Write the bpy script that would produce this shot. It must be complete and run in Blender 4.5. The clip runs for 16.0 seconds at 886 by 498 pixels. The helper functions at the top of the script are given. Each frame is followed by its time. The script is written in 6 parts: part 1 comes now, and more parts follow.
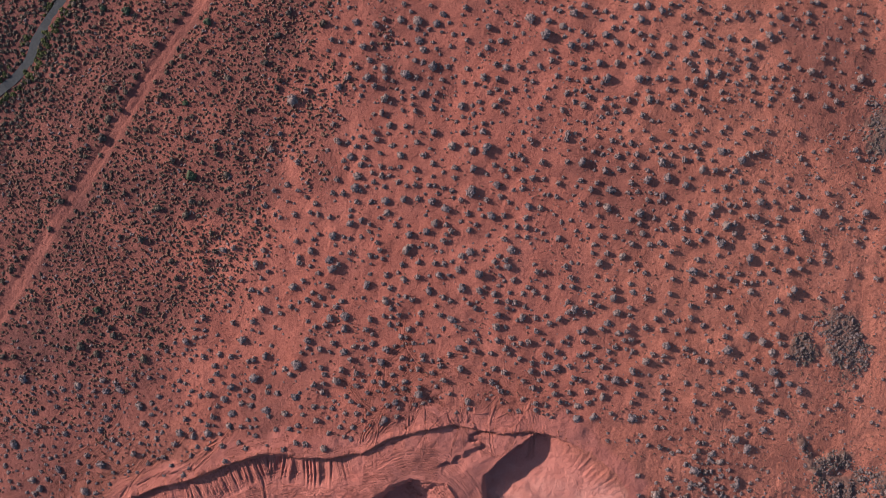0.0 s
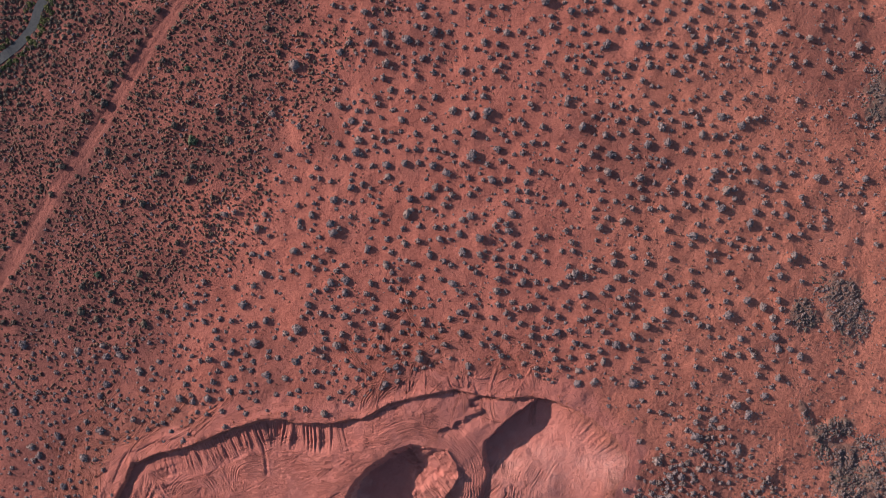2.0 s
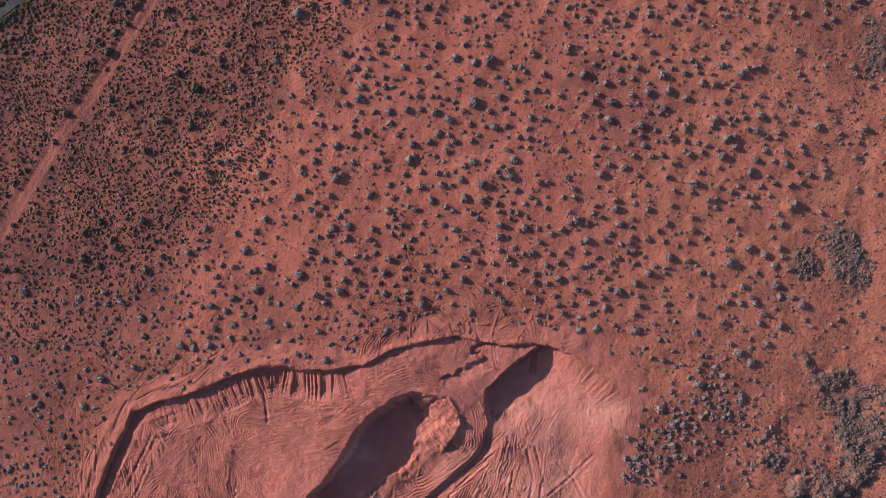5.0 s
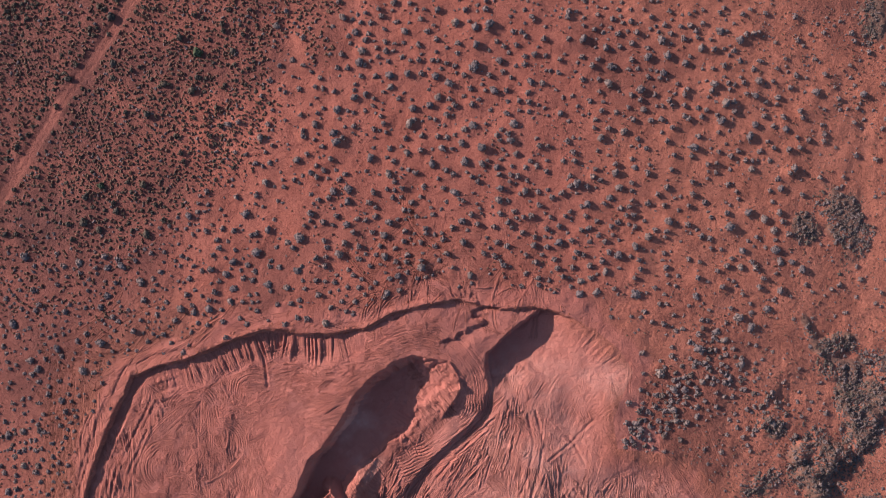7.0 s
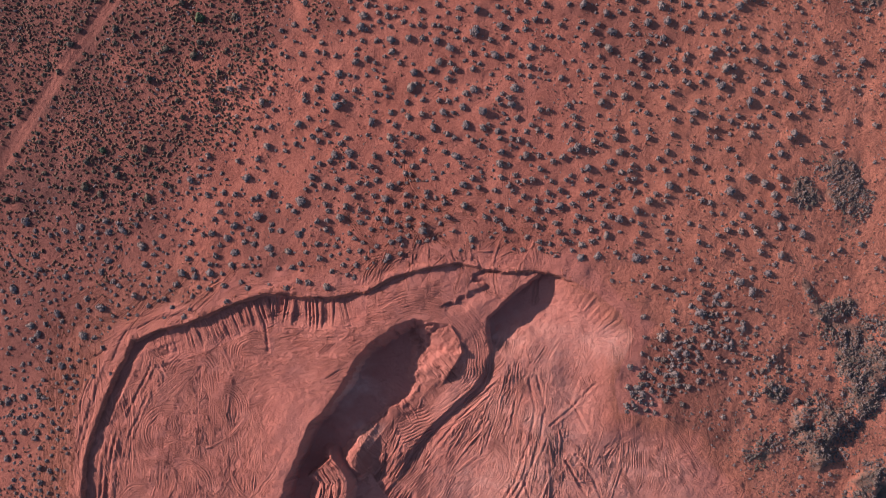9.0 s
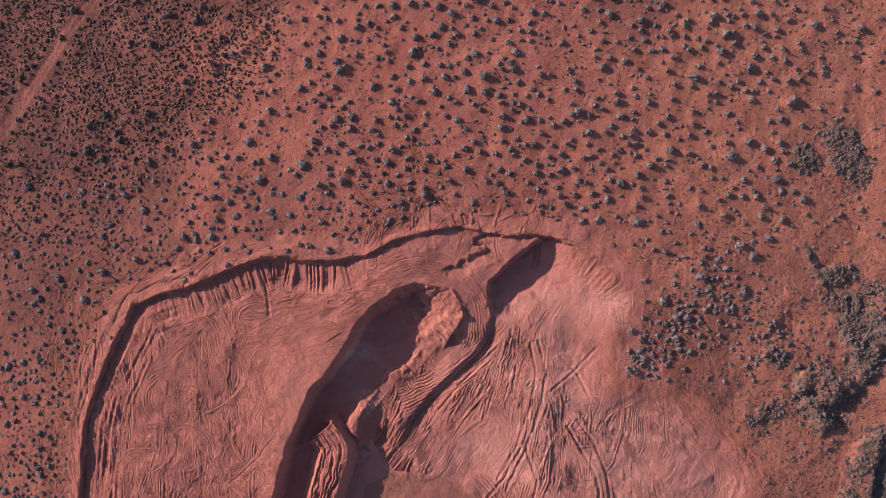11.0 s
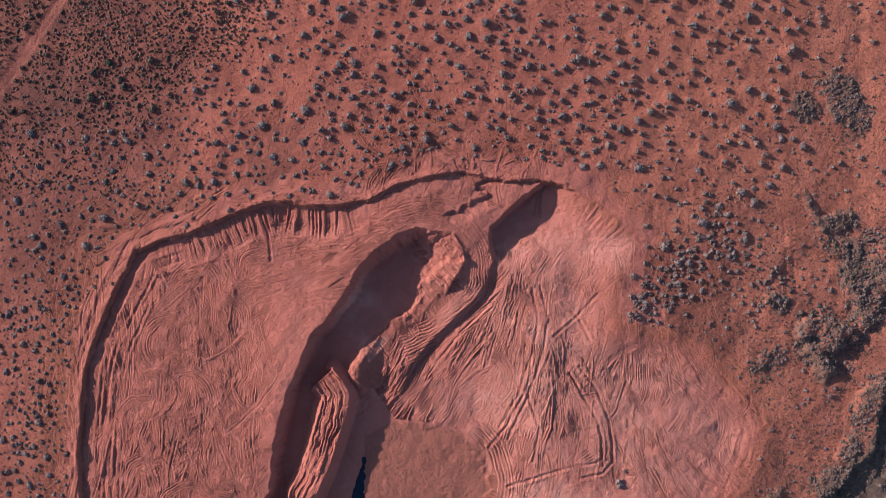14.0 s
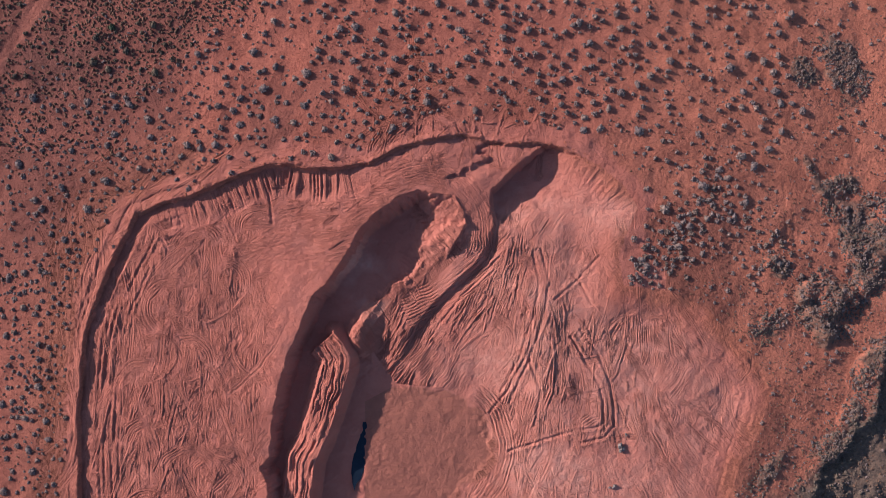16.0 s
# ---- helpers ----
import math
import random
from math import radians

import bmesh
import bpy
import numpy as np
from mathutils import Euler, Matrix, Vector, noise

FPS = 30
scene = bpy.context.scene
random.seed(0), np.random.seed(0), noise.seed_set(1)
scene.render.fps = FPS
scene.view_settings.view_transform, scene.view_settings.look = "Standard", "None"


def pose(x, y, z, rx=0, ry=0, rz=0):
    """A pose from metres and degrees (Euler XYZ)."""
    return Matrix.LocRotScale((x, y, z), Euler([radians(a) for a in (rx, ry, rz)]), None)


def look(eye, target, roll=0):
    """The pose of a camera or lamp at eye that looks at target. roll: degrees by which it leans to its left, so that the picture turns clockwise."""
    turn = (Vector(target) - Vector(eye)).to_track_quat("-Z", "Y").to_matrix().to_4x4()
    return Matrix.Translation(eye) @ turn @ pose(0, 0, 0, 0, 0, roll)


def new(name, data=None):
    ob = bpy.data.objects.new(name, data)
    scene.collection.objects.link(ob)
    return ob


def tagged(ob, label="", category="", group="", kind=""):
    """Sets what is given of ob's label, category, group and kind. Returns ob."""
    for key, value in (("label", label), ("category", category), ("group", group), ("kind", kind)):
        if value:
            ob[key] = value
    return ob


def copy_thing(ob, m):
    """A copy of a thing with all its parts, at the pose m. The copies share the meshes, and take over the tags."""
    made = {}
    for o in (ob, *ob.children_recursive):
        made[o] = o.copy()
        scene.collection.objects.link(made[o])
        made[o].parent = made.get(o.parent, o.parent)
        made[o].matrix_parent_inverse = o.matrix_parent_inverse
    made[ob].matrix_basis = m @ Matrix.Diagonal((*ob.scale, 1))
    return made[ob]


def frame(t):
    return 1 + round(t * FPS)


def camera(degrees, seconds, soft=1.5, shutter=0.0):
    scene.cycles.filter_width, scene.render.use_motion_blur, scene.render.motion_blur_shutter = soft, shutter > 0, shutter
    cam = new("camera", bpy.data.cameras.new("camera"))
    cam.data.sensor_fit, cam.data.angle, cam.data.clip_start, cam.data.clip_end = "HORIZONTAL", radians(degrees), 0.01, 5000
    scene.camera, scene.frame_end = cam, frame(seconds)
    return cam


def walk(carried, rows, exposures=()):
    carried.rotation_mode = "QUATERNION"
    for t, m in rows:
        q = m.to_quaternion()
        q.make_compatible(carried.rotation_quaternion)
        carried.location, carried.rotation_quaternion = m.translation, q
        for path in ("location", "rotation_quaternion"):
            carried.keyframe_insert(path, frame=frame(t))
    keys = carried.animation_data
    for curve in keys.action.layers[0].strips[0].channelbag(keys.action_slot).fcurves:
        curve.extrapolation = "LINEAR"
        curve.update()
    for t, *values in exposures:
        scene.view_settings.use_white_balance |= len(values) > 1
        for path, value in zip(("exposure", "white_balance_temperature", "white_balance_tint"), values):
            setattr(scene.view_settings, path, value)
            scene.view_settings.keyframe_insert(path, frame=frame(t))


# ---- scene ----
import collections

cam = camera(70.4, 16.0, 1.0)
PATH = [
    (0, (-1.134, 2.787, 110.151), (-3.587, 0.502, 3.809)),
    (0.5, (-1.047, 0.907, 110.296), (-3.400, 0.485, 3.806)),
    (1, (-0.925, -1.004, 110.469), (-3.200, 0.500, 3.813)),
    (1.5, (-0.837, -2.963, 110.596), (-2.997, 0.497, 3.815)),
    (2, (-0.792, -4.910, 110.725), (-2.794, 0.478, 3.834)),
    (2.5, (-0.716, -6.840, 110.875), (-2.588, 0.458, 3.833)),
    (3, (-0.620, -8.796, 111.006), (-2.390, 0.460, 3.831)),
    (3.5, (-0.579, -10.757, 111.110), (-2.178, 0.450, 3.838)),
    (4, (-0.522, -12.738, 111.218), (-1.959, 0.440, 3.868)),
    (6.5, (-0.150, -22.506, 111.610), (-0.989, 0.377, 3.940)),
    (7, (-0.051, -24.464, 111.658), (-0.796, 0.373, 3.955)),
    (7.5, (-0.033, -26.390, 111.674), (-0.611, 0.346, 3.947)),
    (8, (0.000, -28.329, 111.709), (-0.430, 0.318, 3.945)),
    (8.5, (0.053, -30.273, 111.755), (-0.255, 0.296, 3.948)),
    (9, (0.093, -32.169, 111.794), (-0.094, 0.271, 3.951)),
    (11.5, (0.477, -41.984, 111.883), (0.877, 0.242, 3.989)),
    (12, (0.525, -43.984, 111.892), (1.085, 0.227, 3.998)),
    (12.5, (0.580, -46.006, 111.858), (1.290, 0.206, 4.020)),
    (13, (0.645, -48.024, 111.818), (1.498, 0.196, 4.027)),
    (13.5, (0.698, -50.040, 111.804), (1.718, 0.181, 4.031)),
    (14, (0.715, -52.083, 111.746), (1.953, 0.148, 4.017)),
    (14.5, (0.709, -54.164, 111.728), (2.177, 0.114, 4.021)),
    (15, (0.763, -56.263, 111.667), (2.399, 0.092, 4.029)),
    (15.5, (0.881, -58.310, 111.602), (2.632, 0.094, 4.028)),
    (16, (1.021, -60.364, 111.528), (2.859, 0.099, 4.037)),
]
walk(cam, [(t, pose(*eye, *turn)) for t, eye, turn in PATH], [(0, 0.47), (16.0, 0.47)])

# ---- world, sun and exposure ----
SUN_EL, SUN_AZ = radians(19.0), radians(161.0)      # height of the sun, and its direction from +x towards +y
world = bpy.data.worlds.new("desert_sky")
scene.world = world
world.use_nodes = True
wn = world.node_tree.nodes
sky = wn.new("ShaderNodeTexSky")
sky.sky_type, sky.sun_disc = "NISHITA", False
sky.sun_elevation, sky.sun_rotation = SUN_EL, radians(90) - SUN_AZ
world.node_tree.links.new(sky.outputs[0], wn["Background"].inputs[0])
sky.ozone_density = 2.4
wn["Background"].inputs[1].default_value = 0.100
sun = new("sun", bpy.data.lights.new("sun", "SUN"))
sun.data.energy, sun.data.angle, sun.data.color = 4.85, radians(0.6), (1.0, 0.86, 0.76)
sun.matrix_world = look((200 * math.cos(SUN_AZ) * math.cos(SUN_EL), 200 * math.sin(SUN_AZ) * math.cos(SUN_EL), 200 * math.sin(SUN_EL)), (0, 0, 0))


# ---- materials ----
def material(name, rough=0.95):
    m = bpy.data.materials.new(name)
    m.use_nodes = True
    b = m.node_tree.nodes["Principled BSDF"]
    b.inputs["Roughness"].default_value = rough
    b.inputs["Specular IOR Level"].default_value = 0.15
    return m, m.node_tree.nodes, m.node_tree.links, b


def noise_tex(nodes, links, scale, detail=4.0, rough=0.6, coords="Object"):
    tc, n = nodes.new("ShaderNodeTexCoord"), nodes.new("ShaderNodeTexNoise")
    n.inputs["Scale"].default_value, n.inputs["Detail"].default_value, n.inputs["Roughness"].default_value = scale, detail, rough
    links.new(tc.outputs[coords], n.inputs["Vector"])
    return n.outputs["Fac"]


def ramp(nodes, links, fac, stops):
    r = nodes.new("ShaderNodeValToRGB")
    while len(r.color_ramp.elements) < len(stops):
        r.color_ramp.elements.new(0.5)
    for e, (p, c) in zip(r.color_ramp.elements, stops):
        e.position, e.color = p, (*c, 1.0)
    links.new(fac, r.inputs[0])
    return r.outputs[0]


def mix(nodes, links, fac, a, b, mode="MIX"):
    m = nodes.new("ShaderNodeMix")
    m.data_type, m.blend_type = "RGBA", mode
    for sock, v in ((m.inputs[0], fac), (m.inputs[6], a), (m.inputs[7], b)):
        if isinstance(v, (int, float)):
            sock.default_value = v
        elif isinstance(v, tuple):
            sock.default_value = (*v, 1.0)
        else:
            links.new(v, sock)
    return m.outputs[2]


def attr(nodes, name):
    a = nodes.new("ShaderNodeAttribute")
    a.attribute_name = name
    return a.outputs["Fac"]


def bump(nodes, links, bsdf, height, strength, distance):
    b = nodes.new("ShaderNodeBump")
    b.inputs["Strength"].default_value, b.inputs["Distance"].default_value = strength, distance
    links.new(height, b.inputs["Height"])
    links.new(b.outputs[0], bsdf.inputs["Normal"])


def soil_material():
    m, n, l, b = material("red_sandy_soil", 0.97)
    sand = ramp(n, l, noise_tex(n, l, 0.12, 6, 0.65), [(0.32, (0.318, 0.103, 0.079)), (0.68, (0.400, 0.139, 0.108))])
    grain = ramp(n, l, noise_tex(n, l, 2.4, 8, 0.8), [(0.38, (0.78, 0.77, 0.78)), (0.62, (1.22, 1.2, 1.18))])
    sand = mix(n, l, 1.0, sand, grain, "MULTIPLY")
    crust = ramp(n, l, noise_tex(n, l, 0.5, 6, 0.7), [(0.35, (0.120, 0.048, 0.044)), (0.65, (0.185, 0.069, 0.062))])
    cut = ramp(n, l, noise_tex(n, l, 0.22, 6, 0.7), [(0.3, (0.420, 0.137, 0.111)), (0.7, (0.490, 0.178, 0.147))])
    pale = ramp(n, l, noise_tex(n, l, 0.45, 5, 0.7), [(0.35, (0.550, 0.215, 0.178)), (0.65, (0.610, 0.300, 0.258))])
    damp = ramp(n, l, noise_tex(n, l, 0.5, 8, 0.8), [(0.3, (0.27, 0.105, 0.085)), (0.7, (0.39, 0.145, 0.112))])
    lava = ramp(n, l, noise_tex(n, l, 0.9, 8, 0.8), [(0.35, (0.085, 0.067, 0.064)), (0.65, (0.20, 0.130, 0.105))])
    tan = ramp(n, l, noise_tex(n, l, 0.15, 6, 0.65), [(0.32, (0.355, 0.123, 0.088)), (0.68, (0.45, 0.166, 0.120))])
    c = mix(n, l, attr(n, "tan"), sand, mix(n, l, 1.0, tan, grain, "MULTIPLY"))
    c = mix(n, l, attr(n, "crust"), c, crust)
    c = mix(n, l, attr(n, "cut"), c, cut)
    c = mix(n, l, attr(n, "pale"), c, pale)
    c = mix(n, l, attr(n, "damp"), c, damp)
    c = mix(n, l, attr(n, "lava"), c, lava)
    l.new(c, b.inputs["Base Color"])
    lines = n.new("ShaderNodeTexNoise")
    lines.noise_dimensions = "1D"
    lines.inputs["Scale"].default_value, lines.inputs["Detail"].default_value, lines.inputs["Roughness"].default_value = 3.3, 4.0, 0.68
    l.new(attr(n, "across"), lines.inputs["W"])
    groove = n.new("ShaderNodeMath")
    groove.operation = "MULTIPLY"
    centred = n.new("ShaderNodeMath")
    centred.operation = "SUBTRACT"
    l.new(lines.outputs["Fac"], centred.inputs[0])
    centred.inputs[1].default_value = 0.5
    l.new(centred.outputs[0], groove.inputs[0])
    l.new(attr(n, "worked"), groove.inputs[1])
    rough = n.new("ShaderNodeMath")
    rough.operation = "MULTIPLY_ADD"
    l.new(noise_tex(n, l, 1.1, 10, 0.72), rough.inputs[0])
    rough.inputs[1].default_value = 0.75
    l.new(groove.outputs[0], rough.inputs[2])
    bump(n, l, b, rough.outputs[0], 1.0, 0.55)
    return m


def leaf_material(name, dark, light, per_island=False):
    m, n, l, b = material(name, 0.9)
    if per_island:
        r = n.new("ShaderNodeNewGeometry").outputs["Random Per Island"]
    else:
        r = n.new("ShaderNodeObjectInfo").outputs["Random"]
    tone = ramp(n, l, r, [(0.0, (0.78, 0.80, 0.84)), (0.5, (1.0, 1.0, 1.0)), (1.0, (1.22, 1.16, 1.05))])
    c = ramp(n, l, noise_tex(n, l, 4.5, 3, 0.7), [(0.34, dark), (0.66, light)])
    l.new(mix(n, l, 1.0, c, tone, "MULTIPLY"), b.inputs["Base Color"])
    bump(n, l, b, noise_tex(n, l, 7.0, 4, 0.7), 0.8, 0.10)
    return m


def plain_material(name, dark, light, scale, rough=0.9, strength=0.4, dist=0.05):
    m, n, l, b = material(name, rough)
    l.new(ramp(n, l, noise_tex(n, l, scale, 7, 0.7), [(0.32, dark), (0.68, light)]), b.inputs["Base Color"])
    bump(n, l, b, noise_tex(n, l, scale * 3, 6, 0.7), strength, dist)
    return m


SOIL = soil_material()
WATER = plain_material("dark_pool_water", (0.010, 0.018, 0.035), (0.016, 0.028, 0.050), 0.5, 0.08, 0.05, 0.01)
SAGE = leaf_material("grey_green_sage_leaves", (0.120, 0.090, 0.093), (0.309, 0.235, 0.239))
SAGE_FAR = leaf_material("small_shrub_leaves", (0.114, 0.085, 0.087), (0.292, 0.217, 0.221), True)
OLIVE = leaf_material("olive_leaves", (0.064, 0.051, 0.046), (0.159, 0.125, 0.108))
OLIVE_FAR = leaf_material("olive_shrub_leaves", (0.061, 0.048, 0.042), (0.154, 0.116, 0.098), True)
DARK_BUSH = leaf_material("dry_brown_bush_leaves", (0.110, 0.062, 0.049), (0.245, 0.142, 0.110), True)
BRUSH = leaf_material("grey_brown_brush_leaves", (0.092, 0.067, 0.065), (0.234, 0.170, 0.164), True)
GREEN_BUSH = leaf_material("fresh_green_leaves", (0.042, 0.050, 0.022), (0.115, 0.122, 0.050), True)
JUNIPER = leaf_material("juniper_green_leaves", (0.045, 0.060, 0.042), (0.105, 0.132, 0.085))
BARK = plain_material("dry_grey_wood", (0.09, 0.07, 0.055), (0.19, 0.155, 0.125), 6.0)
BASALT = plain_material("weathered_basalt", (0.060, 0.048, 0.044), (0.175, 0.132, 0.112), 2.6, 0.85, 0.8, 0.12)
ASPHALT = plain_material("grey_path_surface", (0.044, 0.047, 0.054), (0.078, 0.081, 0.087), 2.0, 0.8)
CLOD = plain_material("red_clay_clod", (0.30, 0.095, 0.062), (0.42, 0.145, 0.098), 1.5)
LIMESTONE = plain_material("pale_grey_block", (0.13, 0.11, 0.115), (0.24, 0.20, 0.20), 1.2)


# ---- ground shape ----
LATTICE = {}


def value_noise(x, y, size, seed):
    """Smooth noise from -1 to 1, with lumps of about that size in metres."""
    if seed not in LATTICE:
        lat = np.random.default_rng(seed).uniform(-1, 1, (257, 257)).astype(np.float32)
        lat[256], lat[:, 256] = lat[0], lat[:, 0]
        LATTICE[seed] = lat.ravel()
    u, v = x / size + 1000.5, y / size + 1000.5
    i, j = np.floor(u).astype(np.int32), np.floor(v).astype(np.int32)
    a, b = u - i, v - j
    a, b = a * a * (3 - 2 * a), b * b * (3 - 2 * b)
    k, flat = (i & 255) * 257 + (j & 255), LATTICE[seed]
    p, q = flat[k], flat[k + 1]
    p = p + (flat[k + 257] - p) * a
    q = q + (flat[k + 258] - q) * a
    return p + (q - p) * b


def fbm(x, y, size, seed, octaves=3):
    return sum(value_noise(x, y, size / 2**k, seed + k) * 0.5**k for k in range(octaves))


def step(a, b, v):
    t = np.clip((v - a) / (b - a), 0, 1)
    return t * t * (3 - 2 * t)


def along(x, y, line):
    """Distance to a line, distance run along it, and the side (1: to its left)."""
    best, run, side, s0 = np.full(x.shape, 1e9, np.float32), np.zeros(x.shape, np.float32), np.ones(x.shape, np.float32), 0.0
    for (ax, ay), (bx, by) in zip(line, line[1:]):
        dx, dy = bx - ax, by - ay
        n = math.hypot(dx, dy)
        ux, uy = x - ax, y - ay
        t = np.clip((ux * dx + uy * dy) / (n * n), 0, 1)
        d = (ux - t * dx) ** 2 + (uy - t * dy) ** 2
        near = d < best
        best[near] = d[near]
        run[near] = s0 + t[near] * n
        side[near] = np.sign(dx * uy[near] - dy * ux[near])
        s0 += n
    best = np.sqrt(best)
    return best, run, side


def inside(x, y, ring):
    hit = np.zeros(x.shape, bool)
    for (ax, ay), (bx, by) in zip(ring, ring[1:] + ring[:1]):
        if ay != by:
            hit ^= ((ay > y) != (by > y)) & (x < (bx - ax) * (y - ay) / (by - ay) + ax)
    return hit


def hill(x, y):
    """The broad rise on which the site lies."""
    u, v = np.clip(x, -80, 74) / 100, np.clip(y, -130, 70) / 100
    return 1.497 - 1.308 * u - 5.139 * v - 7.176 * u * u - 0.977 * u * v - 6.115 * v * v


# edges of the dig, in metres
RIM = [(-61.3, -111.6), (-61.3, -103.6), (-62, -95.3), (-62.3, -89.3), (-62.2, -84.3), (-62.1, -77.2), (-61.8, -73.7), (-60.7, -69.1), (-59.5, -65.5), (-57.5, -59.8), (-55.9, -56.2), (-54.3, -52.2), (-53.3, -52.1), (-50.3, -50.4), (-44.4, -48.4), (-41.4, -46.9), (-38.5, -45.4), (-35.6, -44), (-30.7, -42.1), (-27.7, -41.9), (-24.2, -42.3), (-18.7, -42), (-15.8, -41.1), (-13.3, -40.7), (-9.1, -37.9), (-3.3, -35.9), (2.6, -34.5), (7.6, -35.4), (11.1, -35.6), (15.6, -34.9), (20.6, -35.6), (26.8, -38.2), (31.5, -41.6), (34.1, -45.2), (32.5, -49.6), (31.2, -54.1), (32.4, -59), (40.2, -59.4), (47.5, -61.9), (52.9, -67), (58.5, -72.2), (60, -76.6), (58.7, -82.7), (55.5, -89.8), (54.5, -95.1), (54.5, -102.9)]
LIP = [(-1, -45.3), (-4.6, -44.8), (-8.4, -46.6), (-12.2, -49.8), (-14, -51.9), (-15.7, -55), (-17.4, -58.6), (-19.6, -62.2), (-21.9, -64.8), (-23.1, -68.3), (-24.3, -72.3), (-25.6, -75.4), (-26.2, -78.4), (-26.9, -81.4), (-27.4, -85.4), (-27.6, -89.3), (-27.8, -93.8), (-29.5, -95.6), (-27.5, -98.4), (-26.9, -108.1)]            # western edge of the deep trench
BATTER = [(-1, -45.3), (1.4, -45.4), (3.3, -47.7), (4, -51.6), (1, -55), (-1.7, -58), (-3.9, -62), (-7.0, -62.9), (-9.7, -67.0), (-12.5, -71.5), (-9.3, -75.9), (-6.1, -79.6), (-2.1, -79.5), (2.8, -79.7), (6.8, -81.4), (10.5, -84.1), (12.7, -88.3), (13, -92.2), (10.8, -95.3), (7, -97.6), (5.6, -105.6)]      # top of the trench's eastern slope and of the slope round the sunk floor
CUT_EDGE = [(16.6, -35.6), (13.7, -37.8), (11.4, -40.2), (8, -43.9), (8.1, -46.4), (9, -50.1), (8.1, -53.8), (6.1, -57.4), (2.5, -61.1), (-1.2, -65.3), (-4.3, -69.9), (-6.4, -74.9)]       # eastern edge of the haul road, above the low yard
CREST = [(-17.9, -70.9), (-16.1, -72.7), (-14.7, -74.9), (-14.7, -77.4), (-15.2, -79.4), (-16.6, -85.7), (-18.2, -91.1), (-19.6, -94.5), (-20.4, -107.5)]        # ridge left standing in the trench
KNOB = [(2, -45.8), (3.5, -47.9), (4.1, -50.1), (3, -52.5)]
LEDGE = [(2.2, -41.1), (5.4, -39.4), (7, -38.2), (4.8, -37.7), (4.9, -36), (7.4, -34.7)]
OVAL = [(-11.7, -83.2), (-6.1, -79.6), (-2.1, -79.5), (2.8, -79.7), (6.8, -81.4), (10.5, -84.1), (12.7, -88.3), (13, -92.2), (10.8, -95.3), (7, -97.6), (5.6, -105.6), (-10.1, -106.7)]
TRAIL = [(-86.7, -32.0), (-78.7, -18.5), (-73.3, -9.0), (-70.1, -3.2), (-66.1, 2.8), (-61.8, 10.4), (-57.7, 18.1), (-53.3, 25.5), (-49.1, 32.8), (-47.1, 36.4), (-41.6, 45.9)]
PATHWAY = [(-86, 16.1), (-82.3, 18.8), (-79.8, 21.3), (-77.6, 24.3), (-76.4, 28.2), (-74.1, 32.1), (-72.3, 35.4), (-70.5, 39)]
GULLY = [(-18.7, 39.1), (-19.5, 34.1), (-19.4, 30.1), (-21.2, 25.6), (-20.6, 24.1), (-17.8, 24.3), (-18.3, 22.5), (-18.6, 17.4)]
CLIFF = [(89.6, -60.7), (81.9, -70.4), (79.4, -80.2), (75.4, -84.9), (72.4, -89.1), (68.5, -94.3), (63.8, -101.6)]
RUTS = [(61.5, -39.2), (62.1, -46.3), (62.9, -53.3)]
# turning loops on the bench and the yard: centre, inner radius, from and to in degrees
LOOPS = [(-43, -58.4, 2.5, 10, 185), (-32.2, -54.1, 2.2, 30, 200), (-46.8, -68.6, 3, 60, 250), (-43, -77.7, 2.5, -20, 140), (-50.8, -83.3, 3, 60, 200), (-41.6, -98.5, 3.5, 20, 170), (-49.6, -93.2, 2.5, 80, 200), (-37.5, -63.4, 2, -30, 120), (13.2, -59.8, 3, -60, 100), (9, -70.9, 3, -70, 90), (46.1, -64.5, 2.2, -60, 80), (46.3, -76.4, 4, -60, 70), (52.2, -71.1, 2.5, -80, 60)]
